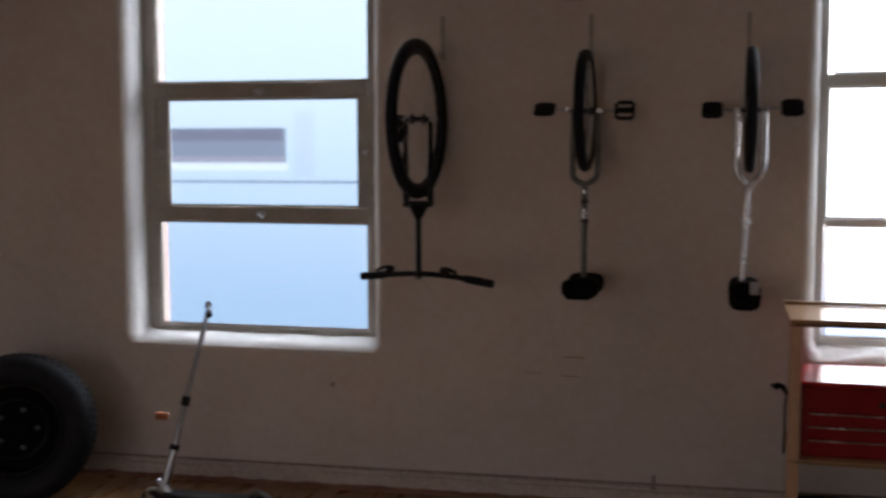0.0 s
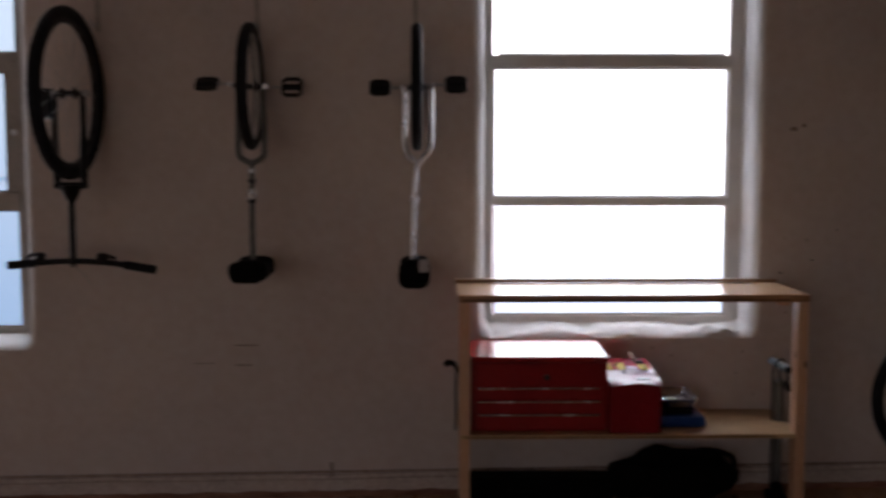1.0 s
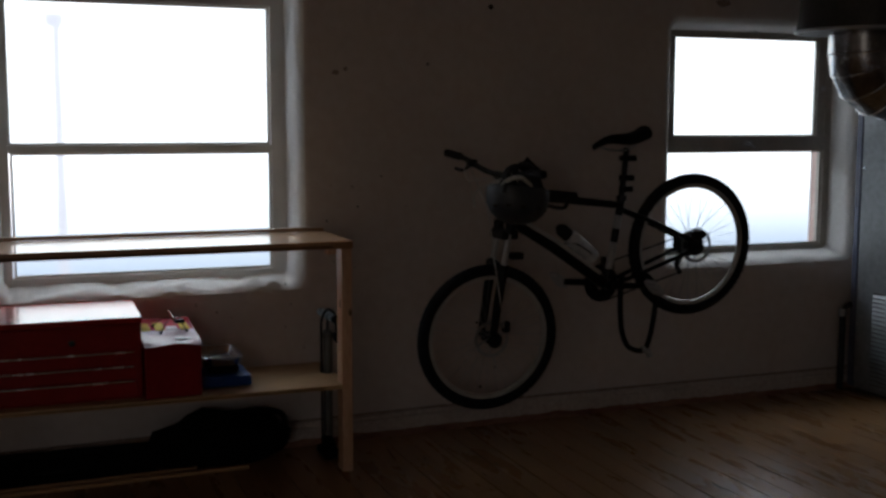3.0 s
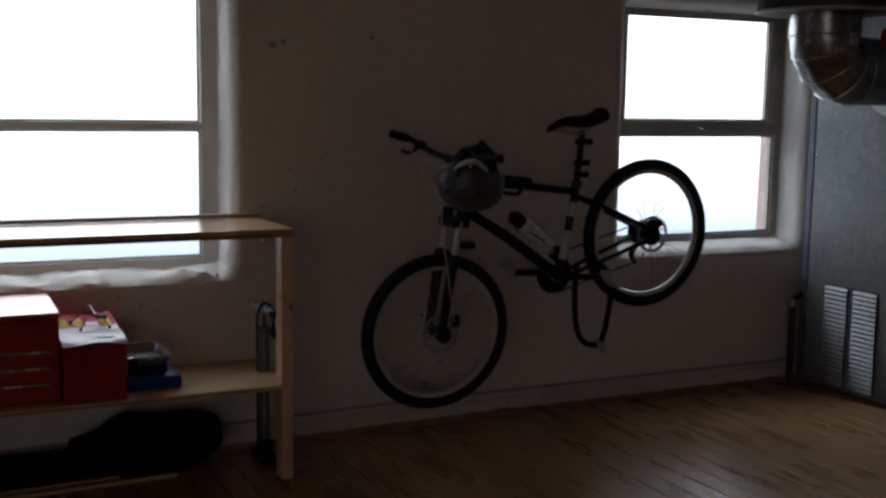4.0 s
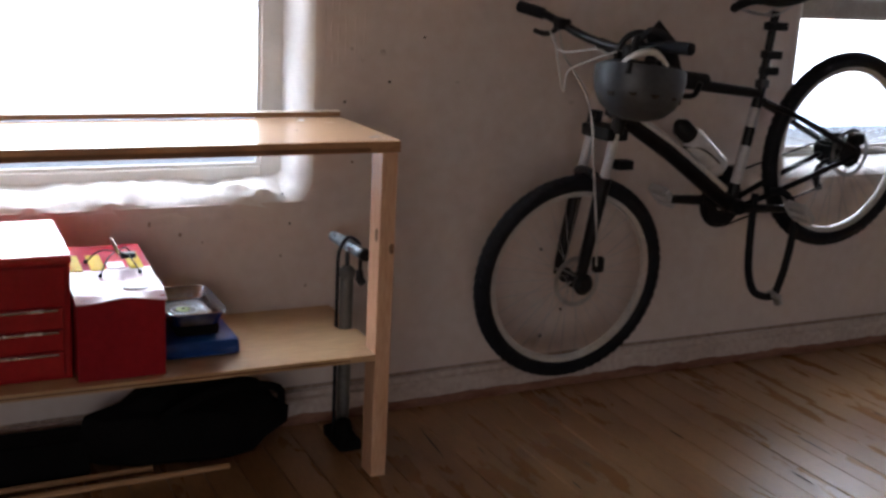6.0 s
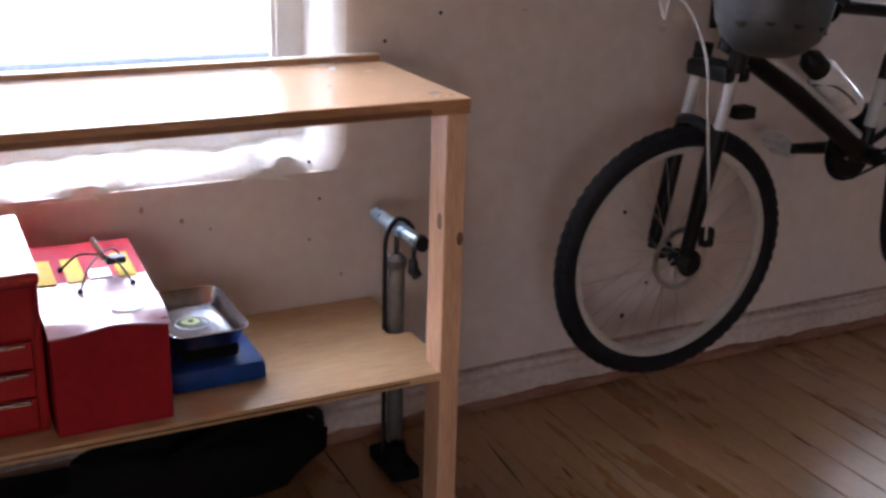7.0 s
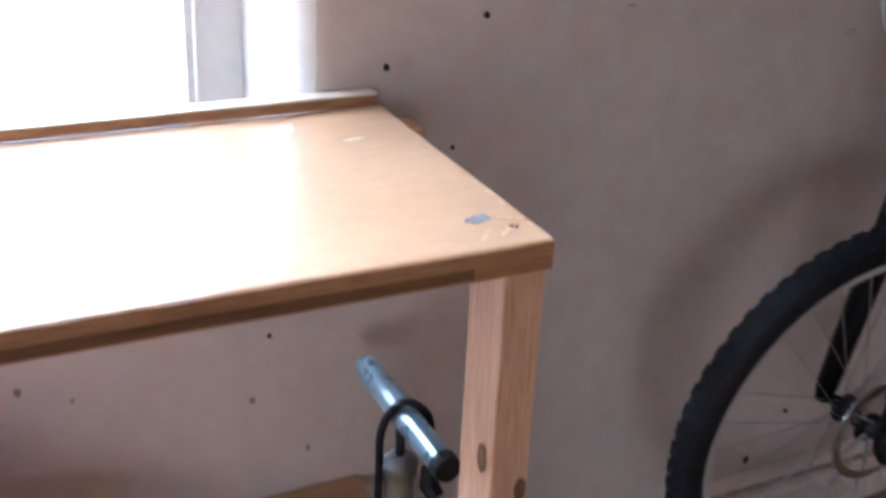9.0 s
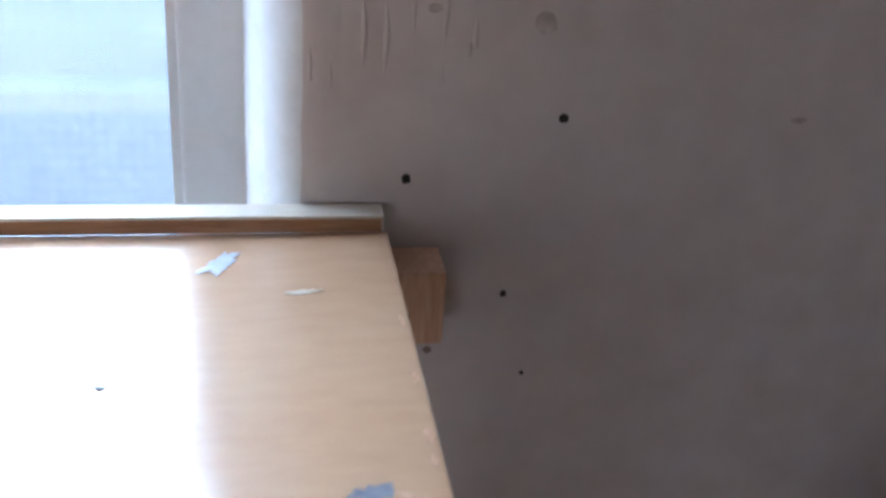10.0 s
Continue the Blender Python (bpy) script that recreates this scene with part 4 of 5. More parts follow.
for s in (-1, 1):
    part("stanchion", tube([FK(2.868, 0.955, s * 0.062), FK(2.838, 0.76, s * 0.062)], 0.0145, 12), M_GREYFRAME, fork, "pale grey stanchion", smooth=True)
    part("top_cap", tube([FK(2.872, 0.975, s * 0.062), FK(2.866, 0.925, s * 0.062)], 0.022, 12), M_PLASTIC, fork, smooth=True)
    part("lower_leg", tube([FK(2.843, 0.80, s * 0.063), FK(2.830, 0.72, s * 0.063), FK(2.800, 0.51, s * 0.063), FK(2.794, 0.485, s * 0.060)], [0.022, 0.021, 0.017, 0.012], 12), M_BLACK, fork, smooth=True)
part("fork_arch", tube(curve([FK(2.838, 0.770, -0.063), FK(2.820, 0.802, -0.050), FK(2.815, 0.812, 0), FK(2.820, 0.802, 0.050), FK(2.838, 0.770, 0.063)], 5), 0.012, 10), M_BLACK, fork, smooth=True)
part("brake_boss", box(FK(2.870, 0.822, 0.09), FK(2.925, 0.850, 0.045), 0.006), M_PLASTIC, fork)
for nm, cx, sgn, wh in (("front_rotor", AX_F, 0.040, front), ("rear_rotor", AX_R, 0.046, rear)):
    mm = Matrix.Translation(K(cx[0], cx[1], sgn - (0.040 if nm == "front_rotor" else 0.004))) @ TURN_Y
    part("disc_rotor", lathe([(0.066, -0.001), (0.080, -0.001), (0.080, 0.001), (0.066, 0.001), (0.066, -0.001)], mm, 40), M_STEEL, wh, "thin steel brake disc")
    for k in range(6):
        a = k * math.tau / 6
        part("rotor_arm", tube([mm @ Vector((0.02 * math.cos(a), 0.02 * math.sin(a), 0)), mm @ Vector((0.067 * math.cos(a + 0.4), 0.067 * math.sin(a + 0.4), 0))], 0.003, 5), M_STEEL, wh)
part("caliper", box(FK(2.846, 0.515, 0.070), FK(2.880, 0.562, 0.036), 0.010), M_PLASTIC, fork)
part("axle_nut", lathe([(0, -0.012), (0.028, -0.012), (0.034, 0.004), (0.02, 0.018), (0, 0.018)], Matrix.Translation(FK(2.802, 0.488, 0.075)) @ TURN_Y, 16), M_PLASTIC, fork)
part("caliper", box(K(3.792, 0.868, 0.072), K(3.846, 0.908, 0.035), 0.012), M_PLASTIC, bike, "black rear brake caliper")
# stem, bar, levers, grips
stem = part("stem", tube([K(2.905, 1.10), K(2.910, 1.150), K(2.825, 1.176)], [0.020, 0.021, 0.019], 12), M_BLACK, bike, smooth=True)


def KB(x, z, w=0.0):
    """A point of the handlebar, which stands a little forward of the frame."""
    return K(x, z, w + 0.035)


# places along two pale cables, round the head tube
CABLE_TOP = [K(2.812, 1.128, -0.17), K(2.803, 1.084, -0.09), K(2.789, 1.034, 0.0), K(2.774, 0.955, 0.07), K(2.781, 0.862, 0.08)]
CABLE_LOOP = [K(2.767, 1.034, -0.09), K(2.744, 1.095, -0.03), K(2.748, 1.133, 0.07), K(2.815, 1.170, 0.13)]
bar_pts = [KB(2.710, 1.262, -0.315), KB(2.748, 1.244, -0.22), KB(2.790, 1.196, -0.085), KB(2.818, 1.178, 0.0), KB(2.838, 1.172, 0.085), KB(2.868, 1.190, 0.20), KB(2.890, 1.190, 0.30)]
bar = part("handlebar", tube(curve(bar_pts, 5), 0.0125, 12), M_BLACK, bike, "black riser handlebar", smooth=True)
part("grip", tube([bar_pts[0], KB(2.7440, 1.2465, -0.230)], 0.0175, 12), M_RUBBER, bar, "black rubber grip", smooth=True)
part("grip", tube([KB(2.872, 1.190, 0.215), bar_pts[-1]], 0.0175, 12), M_RUBBER, bar, "black rubber grip", smooth=True)
for pts in ([KB(2.762, 1.240, -0.165), KB(2.752, 1.205, -0.165), KB(2.735, 1.190, -0.195), KB(2.722, 1.196, -0.235)], [KB(2.862, 1.176, 0.185), KB(2.835, 1.145, 0.19), KB(2.820, 1.15, 0.26)]):
    part("brake_lever", tube(curve(pts, 4), [0.013] * 4 + [0.008] * (4 * (len(pts) - 1) - 3), 8), M_DARKSTEEL, bar, smooth=True)
part("shifter", box(KB(2.745, 1.205, -0.13), KB(2.785, 1.238, -0.175), 0.008), M_PLASTIC, bar)
for pts in ([KB(2.760, 1.205, -0.16), CABLE_TOP[0], CABLE_TOP[1], CABLE_TOP[2], CABLE_TOP[3], CABLE_TOP[4], FK(2.795, 0.77, 0.090), FK(2.822, 0.64, 0.088), FK(2.845, 0.54, 0.072)],
            [KB(2.748, 1.200, -0.17), *CABLE_LOOP, KB(2.90, 1.19, 0.10)],
            [KB(2.735, 1.200, -0.17), KB(2.715, 1.15, -0.06), KB(2.765, 1.165, 0.06), KB(2.88, 1.10, 0.02)]):
    part("cable", tube(curve(pts, 8), 0.0032, 6), M_CABLE, bike, "pale brake cable", smooth=True)
# drive train
mm = Matrix.Translation(K(BB[0], BB[1], -0.045)) @ TURN_Y
bm = lathe([(0.060, -0.002), (0.084, -0.002), (0.086, 0), (0.084, 0.002), (0.060, 0.002), (0.060, -0.002)], mm, 40)
for k in range(4):
    a = k * math.tau / 4 + 0.3
    add_tube(bm, [mm @ Vector((0, 0, 0)), mm @ Vector((0.066 * math.cos(a), 0.066 * math.sin(a), 0))], 0.007, 6)
crank = part("chainring", bm, M_BLACK, bike, "black chainring")
part("chain_guard", lathe([(0.030, -0.003), (0.072, -0.003), (0.074, 0.0), (0.072, 0.003), (0.030, 0.003), (0.030, -0.003)], Matrix.Translation(K(BB[0], BB[1], -0.036)) @ TURN_Y, 36), M_BLACK, crank, smooth=True)
part("front_derailleur", box(K(BB[0] - 0.002, BB[1] + 0.060, -0.010), K(BB[0] + 0.050, BB[1] + 0.120, -0.052), 0.008), M_BLACK, bike)
part("bottom_bracket", lathe([(0, -0.05), (0.024, -0.05), (0.024, 0.05), (0, 0.05)], Matrix.Translation(K(*BB)) @ TURN_Y, 18), M_BLACK, bike, smooth=True)
part("crank_arm", tube([K(BB[0], BB[1], -0.062), K(BB[0] - 0.172, BB[1] + 0.010, -0.072)], [0.018, 0.014], 10), M_BLACK, bike, smooth=True)
part("crank_arm", tube([K(BB[0], BB[1], 0.062), K(BB[0] + 0.168, BB[1] - 0.006, 0.072)], [0.016, 0.012], 10), M_BLACK, bike, smooth=True)
tagged(pedal(bike, K(BB[0] - 0.172, BB[1] + 0.010, -0.128), M_GREYFRAME, tilt=0.9), "grey plastic cage pedal")
tagged(pedal(bike, K(BB[0] + 0.168, BB[1] - 0.006, 0.135), M_GREYFRAME, tilt=0.9), "grey plastic cage pedal")
mm = Matrix.Translation(K(AX_R[0], AX_R[1], -0.035)) @ TURN_Y
part("cassette", lathe([(0, -0.016), (0.022, -0.016), (0.026, -0.008), (0.040, 0.0), (0.058, 0.008), (0.058, 0.012), (0, 0.012)], mm, 28), M_BLACK, rear)
for s in (-1, 1):
    part("dropout", lathe([(0, -0.005), (0.042, -0.005), (0.046, 0), (0.042, 0.005), (0, 0.005)], Matrix.Translation(K(AX_R[0] - 0.014, AX_R[1], s * 0.060)) @ TURN_Y, 20), M_BLACK, frame_ob, smooth=True)
part("derailleur", tube(curve([K(AX_R[0], AX_R[1] - 0.03, -0.05), K(3.800, 0.785, -0.06), K(3.775, 0.74, -0.055), K(3.790, 0.70, -0.05)], 4), [0.010] * 5 + [0.014] * 4 + [0.012] * 4, 8), M_DARKSTEEL, bike, smooth=True)
chain = [K(BB[0], BB[1] + 0.083, -0.045), K(AX_R[0], AX_R[1] + 0.045, -0.035)]
part("chain", tube(chain, 0.004, 6), M_DARKSTEEL, bike)
part("chain", tube([K(BB[0] + 0.02, BB[1] - 0.082, -0.045), K(3.785, 0.705, -0.048)], 0.004, 6), M_DARKSTEEL, bike)
# bottle in its cage
bottle = part("water_bottle", tube([K(3.170, 0.905, 0.012), K(3.180, 0.898, 0.012), K(3.288, 0.808, 0.012), K(3.300, 0.798, 0.012)], [0.028, 0.037, 0.037, 0.030], 16), M_CLEAR, bike, "pale translucent plastic water bottle", smooth=True)
part("cap", tube([K(3.172, 0.903, 0.012), K(3.136, 0.932, 0.012), K(3.120, 0.945, 0.012)], [0.030, 0.030, 0.014], 16), M_PLASTIC, bottle, "black cap", smooth=True)
part("bottle_cage", tube(curve([K(3.135, 0.865, 0), K(3.19, 0.87, 0.045), K(3.27, 0.82, 0.047), K(3.30, 0.775, 0.0), K(3.25, 0.80, -0.035), K(3.18, 0.87, -0.03)], 5), 0.003, 6), M_DARKSTEEL, bike, smooth=True)

# looped cable lock hanging from the bike's frame
lock = thing("cable_lock", "black sleeved cable lock hanging in a loop from the bicycle", "lock", at=(3.55, 4.20, 0.36))
put = local(lock)
put("cable", tube(curve([(3.42, 4.215, 0.72), (3.405, 4.200, 0.65), (3.404, 4.195, 0.55), (3.418, 4.198, 0.46), (3.455, 4.200, 0.395), (3.530, 4.204, 0.376), (3.562, 4.205, 0.43), (3.585, 4.205, 0.55), (3.590, 4.210, 0.65), (3.545, 4.215, 0.715), (3.475, 4.218, 0.725)], 6), 0.0125, 10), M_RUBBER, smooth=True)
put("lock_barrel", tube([(3.520, 4.203, 0.384), (3.556, 4.204, 0.368), (3.564, 4.204, 0.345)], [0.015, 0.016, 0.014], 12), M_STEEL, "small metal lock barrel", smooth=True)

# helmet hung upside down on the bar
helmet = thing("bike_helmet", "grey hard-shell helmet hanging upside down from the handlebar", "helmet", at=(2.845, 4.10, 1.08))
put = local(helmet)
hm = Matrix.Translation((2.850, 4.095, 1.105)) @ Euler((radians(-8), radians(7), 0)).to_matrix().to_4x4() @ Matrix.Diagonal((1.14, 0.92, 1.0, 1))
prof = [(0.001, -0.128), (0.035, -0.125), (0.070, -0.112), (0.098, -0.086), (0.114, -0.050), (0.120, -0.012), (0.118, 0.018), (0.112, 0.020), (0.108, -0.010), (0.098, -0.050), (0.080, -0.080), (0.050, -0.104), (0.001, -0.112)]
put("shell", lathe(prof, hm, 36), M_HELMET, "matt grey shell", smooth=True)
put("padding", lathe([(0.001, -0.098), (0.045, -0.094), (0.078, -0.070), (0.100, -0.020), (0.106, 0.026), (0.094, 0.030), (0.080, 0.0), (0.06, -0.05), (0.001, -0.07)], hm, 28), M_FOAM, "black foam padding", smooth=True)
for a, zz in ((200, -0.06), (232, -0.055), (262, -0.058), (296, -0.055), (330, -0.06)):
    d = Vector((math.cos(radians(a)), math.sin(radians(a)), 0))
    put("vent", lathe([(0, -0.006), (0.011, -0.006), (0.011, 0.004), (0, 0.004)], hm @ Matrix.Translation(d * 0.106 + Vector((0, 0, zz))) @ d.to_track_quat("Z", "Y").to_matrix().to_4x4(), 14), M_HOLE)
for pts, mt in (([(2.755, 4.02, 1.115), (2.78, 4.04, 1.19), (2.83, 4.09, 1.205), (2.88, 4.12, 1.165)], M_FOAM), ([(2.93, 4.03, 1.12), (2.90, 4.04, 1.20), (2.85, 4.06, 1.23), (2.83, 4.10, 1.19)], M_FOAM),
                ([(2.75, 4.07, 1.12), (2.77, 4.02, 1.165), (2.82, 4.00, 1.175), (2.87, 4.01, 1.14)], M_CABLE), ([(2.94, 4.11, 1.11), (2.93, 4.07, 1.17), (2.90, 4.05, 1.185), (2.87, 4.06, 1.15)], M_FOAM),
                ([(2.80, 4.16, 1.12), (2.82, 4.14, 1.20), (2.875, 4.12, 1.215), (2.93, 4.14, 1.14)], M_FOAM)):
    put("strap", tube(curve(pts, 6), 0.0095, 6), mt, smooth=True)
vis = bmesh.new()
add_box(vis, (-0.055, -0.004, -0.030), (0.055, 0.004, 0.030), 0.003, m=Matrix.Translation((2.905, 4.085, 1.200)) @ Euler((radians(12), radians(38), radians(10))).to_matrix().to_4x4())
put("visor", vis, M_PLASTIC, "black peaked visor")
put("buckle", box((2.770, 4.055, 1.150), (2.812, 4.085, 1.186), 0.008), M_PLASTIC)
put("dial", box((2.865, 4.02, 1.135), (2.915, 4.06, 1.175), 0.010), M_PLASTIC)

# hook that carries the bike
hook = thing("bike_hook", "black steel wall hook under the bicycle's top tube", "hook", at=(3.12, 4.59, 1.03))
put = local(hook)
put("plate", box((3.10, 4.588, 0.96), (3.15, 4.5985, 1.09), 0.003), M_BLACK)
put("arm", tube(curve([(3.125, 4.589, 1.03), (3.125, 4.42, 1.030), (3.125, 4.27, 1.026), (3.125, 4.20, 1.036), (3.125, 4.175, 1.075)], 5), 0.009, 10), M_BLACK, smooth=True)
put("sleeve", tube([(3.06, 4.235, 1.083), (3.19, 4.235, 1.070)], 0.026, 12), M_FOAM, "black foam sleeve", smooth=True)


def wall_hook(x, z):
    h = thing("wall_hook", "thin steel hook fixed high on the wall", "hook", "hooks above the unicycles", at=(x, 4.59, z))
    put = local(h)
    put("strap_plate", box((x - 0.010, 4.592, z - 0.10), (x + 0.010, 4.5985, z + 0.10), 0.002), M_FRAME)
    put("arm", tube(curve([(x, 4.592, z - 0.06), (x, 4.54, z - 0.085), (x, 4.51, z - 0.080), (x, 4.50, z - 0.055)], 5), 0.005, 8), M_STEEL, smooth=True)
    return h


# fork and wheel with handlebar, hung upside down
U1 = Vector((-0.868, 4.245, 1.746))
scoot = thing("wheel_and_fork", "bicycle front wheel with fork and handlebar hung upside down", "bicycle part")
scoot.matrix_world = pose(*U1, 0, 0, -5)
side = Euler((0, radians(90), 0)).to_matrix().to_4x4()
wheel(scoot, side, 0.350, 0.027, knobs=56, spokes=28, hub=0.05, rim=M_DARKSTEEL)
legs = part("fork_crown", box((-0.066, -0.03, -0.388), (0.066, 0.03, -0.358), 0.012), M_BLACK, scoot, "black fork crown")
for s in (-1, 1):
    part("fork_leg", tube(curve([(s * 0.058, 0, 0.0), (s * 0.060, -0.005, -0.2), (s * 0.056, 0, -0.375)], 4), [0.012] * 4 + [0.016] * 5, 10), M_BLACK, legs, smooth=True)
    part("axle_nut", lathe([(0, -0.01), (0.016, -0.01), (0.014, 0.014), (0, 0.014)], Matrix.Translation((s * 0.07, 0, 0)) @ side, 12), M_STEEL, legs)
part("brake", box((-0.095, -0.05, -0.10), (-0.070, 0.03, 0.02), 0.008), M_PLASTIC, legs)
part("head", tube([(0, 0, -0.372), (0, 0, -0.390), (0, 0, -0.440)], [0.058, 0.042, 0.016], 14), M_BLACK, scoot, smooth=True)
part("steerer", tube([(0, 0, -0.43), (0, 0, -0.71)], 0.0135, 12), M_BLACK, scoot, smooth=True)
hb = part("handlebar", tube(curve([(-0.265, -0.02, -0.702), (-0.14, 0, -0.692), (0, 0.01, -0.685), (0.16, 0, -0.692), (0.345, -0.02, -0.715)], 5), 0.0125, 12), M_BLACK, scoot, smooth=True)
for a, b in (((-0.270, -0.0205, -0.7025), (-0.16, -0.003, -0.6935)), ((0.22, -0.006, -0.6985), (0.350, -0.0205, -0.7155))):
    part("grip", tube([a, b], 0.018, 12), M_RUBBER, hb, smooth=True)
for s in (-1, 1):
    part("brake_lever", tube(curve([(s * 0.14, -0.01, -0.68), (s * 0.12, -0.03, -0.655), (s * 0.155, -0.04, -0.656), (s * 0.19, -0.03, -0.672)], 4), [0.018] * 4 + [0.008] * 9, 8), M_DARKSTEEL, hb, smooth=True)
part("cable", tube(curve([(0.0, -0.02, -0.7), (0.05, -0.03, -0.73), (0.085, -0.03, -0.78)], 6), 0.003, 6), M_CABLE, scoot)
wall_hook(-0.842, 2.13)


def unicycle(at, label, bright, R=0.262, flip=1, pedal_mat=None, saddle="black"):
    """A unicycle hung upside down, wheel square to the wall: wheel, fork, post, saddle, cranks."""
    u = thing("unicycle", label, "unicycle", "unicycles on the wall")
    u.matrix_world = pose(*at)
    fm = M_CHROME if bright else M_GUN
    wheel(u, side, R, 0.024, spokes=24, hub=0.042, rim=M_RIM, knobs=0)
    y_c = 0.115
    if bright:
        fork_pts = [[(0.056, 0, -0.01), (0.058, 0, -0.13), (0.057, 0, -R + 0.035), (0.046, 0, -R - 0.005), (0.014, 0, -R - 0.040), (-0.006, 0, -R - 0.075), (-0.010, 0, -R - 0.17)],
                    [(-0.052, 0, -0.01), (-0.054, 0, -0.12), (-0.054, 0, -R + 0.030), (-0.040, 0, -R - 0.018), (-0.012, 0, -R - 0.048)]]
    else:
        fork_pts = [[(s * 0.050, 0, -0.01), (s * 0.054, 0, -R + 0.02), (s * 0.044, 0, -R - 0.03), (0, 0, -R - 0.055)] for s in (1, -1)]
    for pts in fork_pts:
        part("fork_leg", tube(curve(pts, 6), 0.0125, 12), fm, u, "metal fork leg", smooth=True)
    part("seat_post", tube([(-0.012 * bright, 0, -R - (0.12 if bright else 0.045)), (-0.022 * bright, 0, -0.735)], 0.0125, 14), fm, u, "metal seat post", smooth=True)
    part("clamp", lathe([(0.012, -0.012), (0.020, -0.012), (0.020, 0.012), (0.012, 0.012), (0.012, -0.012)], Matrix.Translation((-0.012 * bright, 0, -R - (0.198 if bright else 0.19))), 16), M_CHROME, u)
    if not bright:
        for k in range(4):
            part("collar", lathe([(0.012, -0.008), (0.017, -0.008), (0.017, 0.008), (0.012, 0.008), (0.012, -0.008)], Matrix.Translation((0, 0, -R - 0.085 - 0.042 * k)), 14), M_DARKSTEEL if k % 2 else M_STEEL, u)
    # saddle, seen from its end: deep curved pad
    bm = bmesh.new()
    prev = None
    for i in range(15):
        t = i / 14
        w = (0.056 if bright else 0.070) + 0.010 * abs(2 * t - 1) ** 1.5
        sag = 0.008 * (2 * t - 1) ** 2
        ring = [bm.verts.new((-0.012 * bright + w * math.copysign(abs(math.cos(a)) ** 0.55, math.cos(a)), -0.15 + 0.24 * t, (-0.772 if bright else -0.760) + sag + (0.058 if bright else 0.044) * math.copysign(abs(math.sin(a)) ** 0.7, math.sin(a)))) for a in [k * math.tau / 14 for k in range(14)]]
        if prev:
            for k in range(14):
                bm.faces.new((prev[k], prev[(k + 1) % 14], ring[(k + 1) % 14], ring[k]))
        else:
            bm.faces.new(ring)
        prev = ring
    bm.faces.new(prev)
    sd = part("saddle", bm, M_BAG, u, f"{saddle} padded saddle", smooth=True)
    part("bumper", box((-0.066, -0.162, -0.800), (0.052, -0.135, -0.715), 0.018), M_BAG, sd, "black plastic end bumper")
    if bright:
        part("bumper_face", box((0.008, -0.168, -0.752), (0.046, -0.1605, -0.700), 0.006), M_GREYFRAME, sd, "small pale bumper corner")
    for s in (-1, 1):
        yy = -flip * s * y_c
        turn_up = 0.78 if bright else (1.15 if s > 0 else 0.55)
        c = part("crank_arm", tube([(s * 0.060, 0, 0), (s * 0.068, yy, 0.004)], [0.012, 0.010], 10), M_CHROME, u, smooth=True)
        part("pedal_axle", tube([(s * 0.066, yy, 0.004), (s * 0.115, yy, 0.004)], 0.006, 8), M_STEEL, c)
        pd = pedal(u, (s * 0.158, yy, 0.004), M_PLASTIC, width=0.088, deep=0.085, tilt=turn_up, axis=0)
        if bright or s < 0:
            mm = Matrix.Translation((s * 0.158, yy, 0.004)) @ Matrix.Rotation(turn_up, 4, "X")
            part("tread_plate", box((-0.034, -0.0325, -0.006), (0.034, 0.0325, 0.006), 0.002, mm), M_PLASTIC, pd)
    part("tyre_valve", tube([(0.004, 0, R - 0.055), (0.004, 0, R - 0.090)], 0.003, 6), M_DARKSTEEL, u)
    return u


unicycle((-0.139, 4.305, 1.778), "small unicycle with slim chrome post and black saddle hung upside down", False, flip=-1)
wall_hook(-0.150, 2.12)
unicycle((0.548, 4.305, 1.776), "unicycle with bright chrome frame and dark blue saddle hung upside down", True, flip=1, saddle="dark blue")
wall_hook(0.540, 2.11)
tagged(part("red_bracket", box((-0.275, 4.560, 2.286), (-0.165, 4.5985, 2.34), 0.006), M_RED), "small red bracket high on the wall", "bracket")

# kick scooter leaning at the wall and a stack of car tyres
sc = thing("kick_scooter", "silver folding kick scooter leaning against the wall", "scooter", at=(-1.95, 4.15, 0))
put = local(sc)
A, B = Vector((-2.065, 4.10, 0.030)), Vector((-1.93, 4.33, 0.855))
d = (B - A).normalized()
put("steering_tube", tube([A, A + d * 0.20], 0.019, 14), M_STEEL, smooth=True)
put("stem", tube([A + d * 0.20, A + d * 0.42, A + d * 0.43, B], [0.015, 0.015, 0.0115, 0.0115], 12), M_STEEL, "silver telescopic stem", smooth=True)
put("collar", tube([A + d * 0.40, A + d * 0.445], 0.020, 12), M_PLASTIC)
put("collar", tube([A + d * 0.19, A + d * 0.215], 0.023, 12), M_PLASTIC)
bar2 = put("handlebar", tube([B + Vector((0.075, -0.155, 0.0)), B + Vector((-0.075, 0.155, 0.0))], 0.010, 10), M_DARKSTEEL, smooth=True)
put("grip", tube([B + Vector((0.080, -0.165, 0.0)), B + Vector((0.044, -0.09, 0))], 0.017, 12), M_RUBBER, "black foam grip", bar2, True)
put("grip", tube([B + Vector((-0.044, 0.09, 0.0)), B + Vector((-0.080, 0.165, 0))], 0.017, 12), M_RUBBER, "black foam grip", bar2, True)
put("clamp_lever", box((-2.135, 4.16, 0.345), (-2.075, 4.19, 0.38), 0.008), M_ORANGE, "rust-orange quick clamp")
put("deck", box((-2.06, 4.045, 0.003), (-1.62, 4.145, 0.028), 0.010), M_PLASTIC, "dark grey metal deck")
put("deck_neck", tube([(-2.03, 4.095, 0.018), (-2.075, 4.095, 0.063), (-2.095, 4.10, 0.073)], 0.016, 10), M_STEEL, smooth=True)
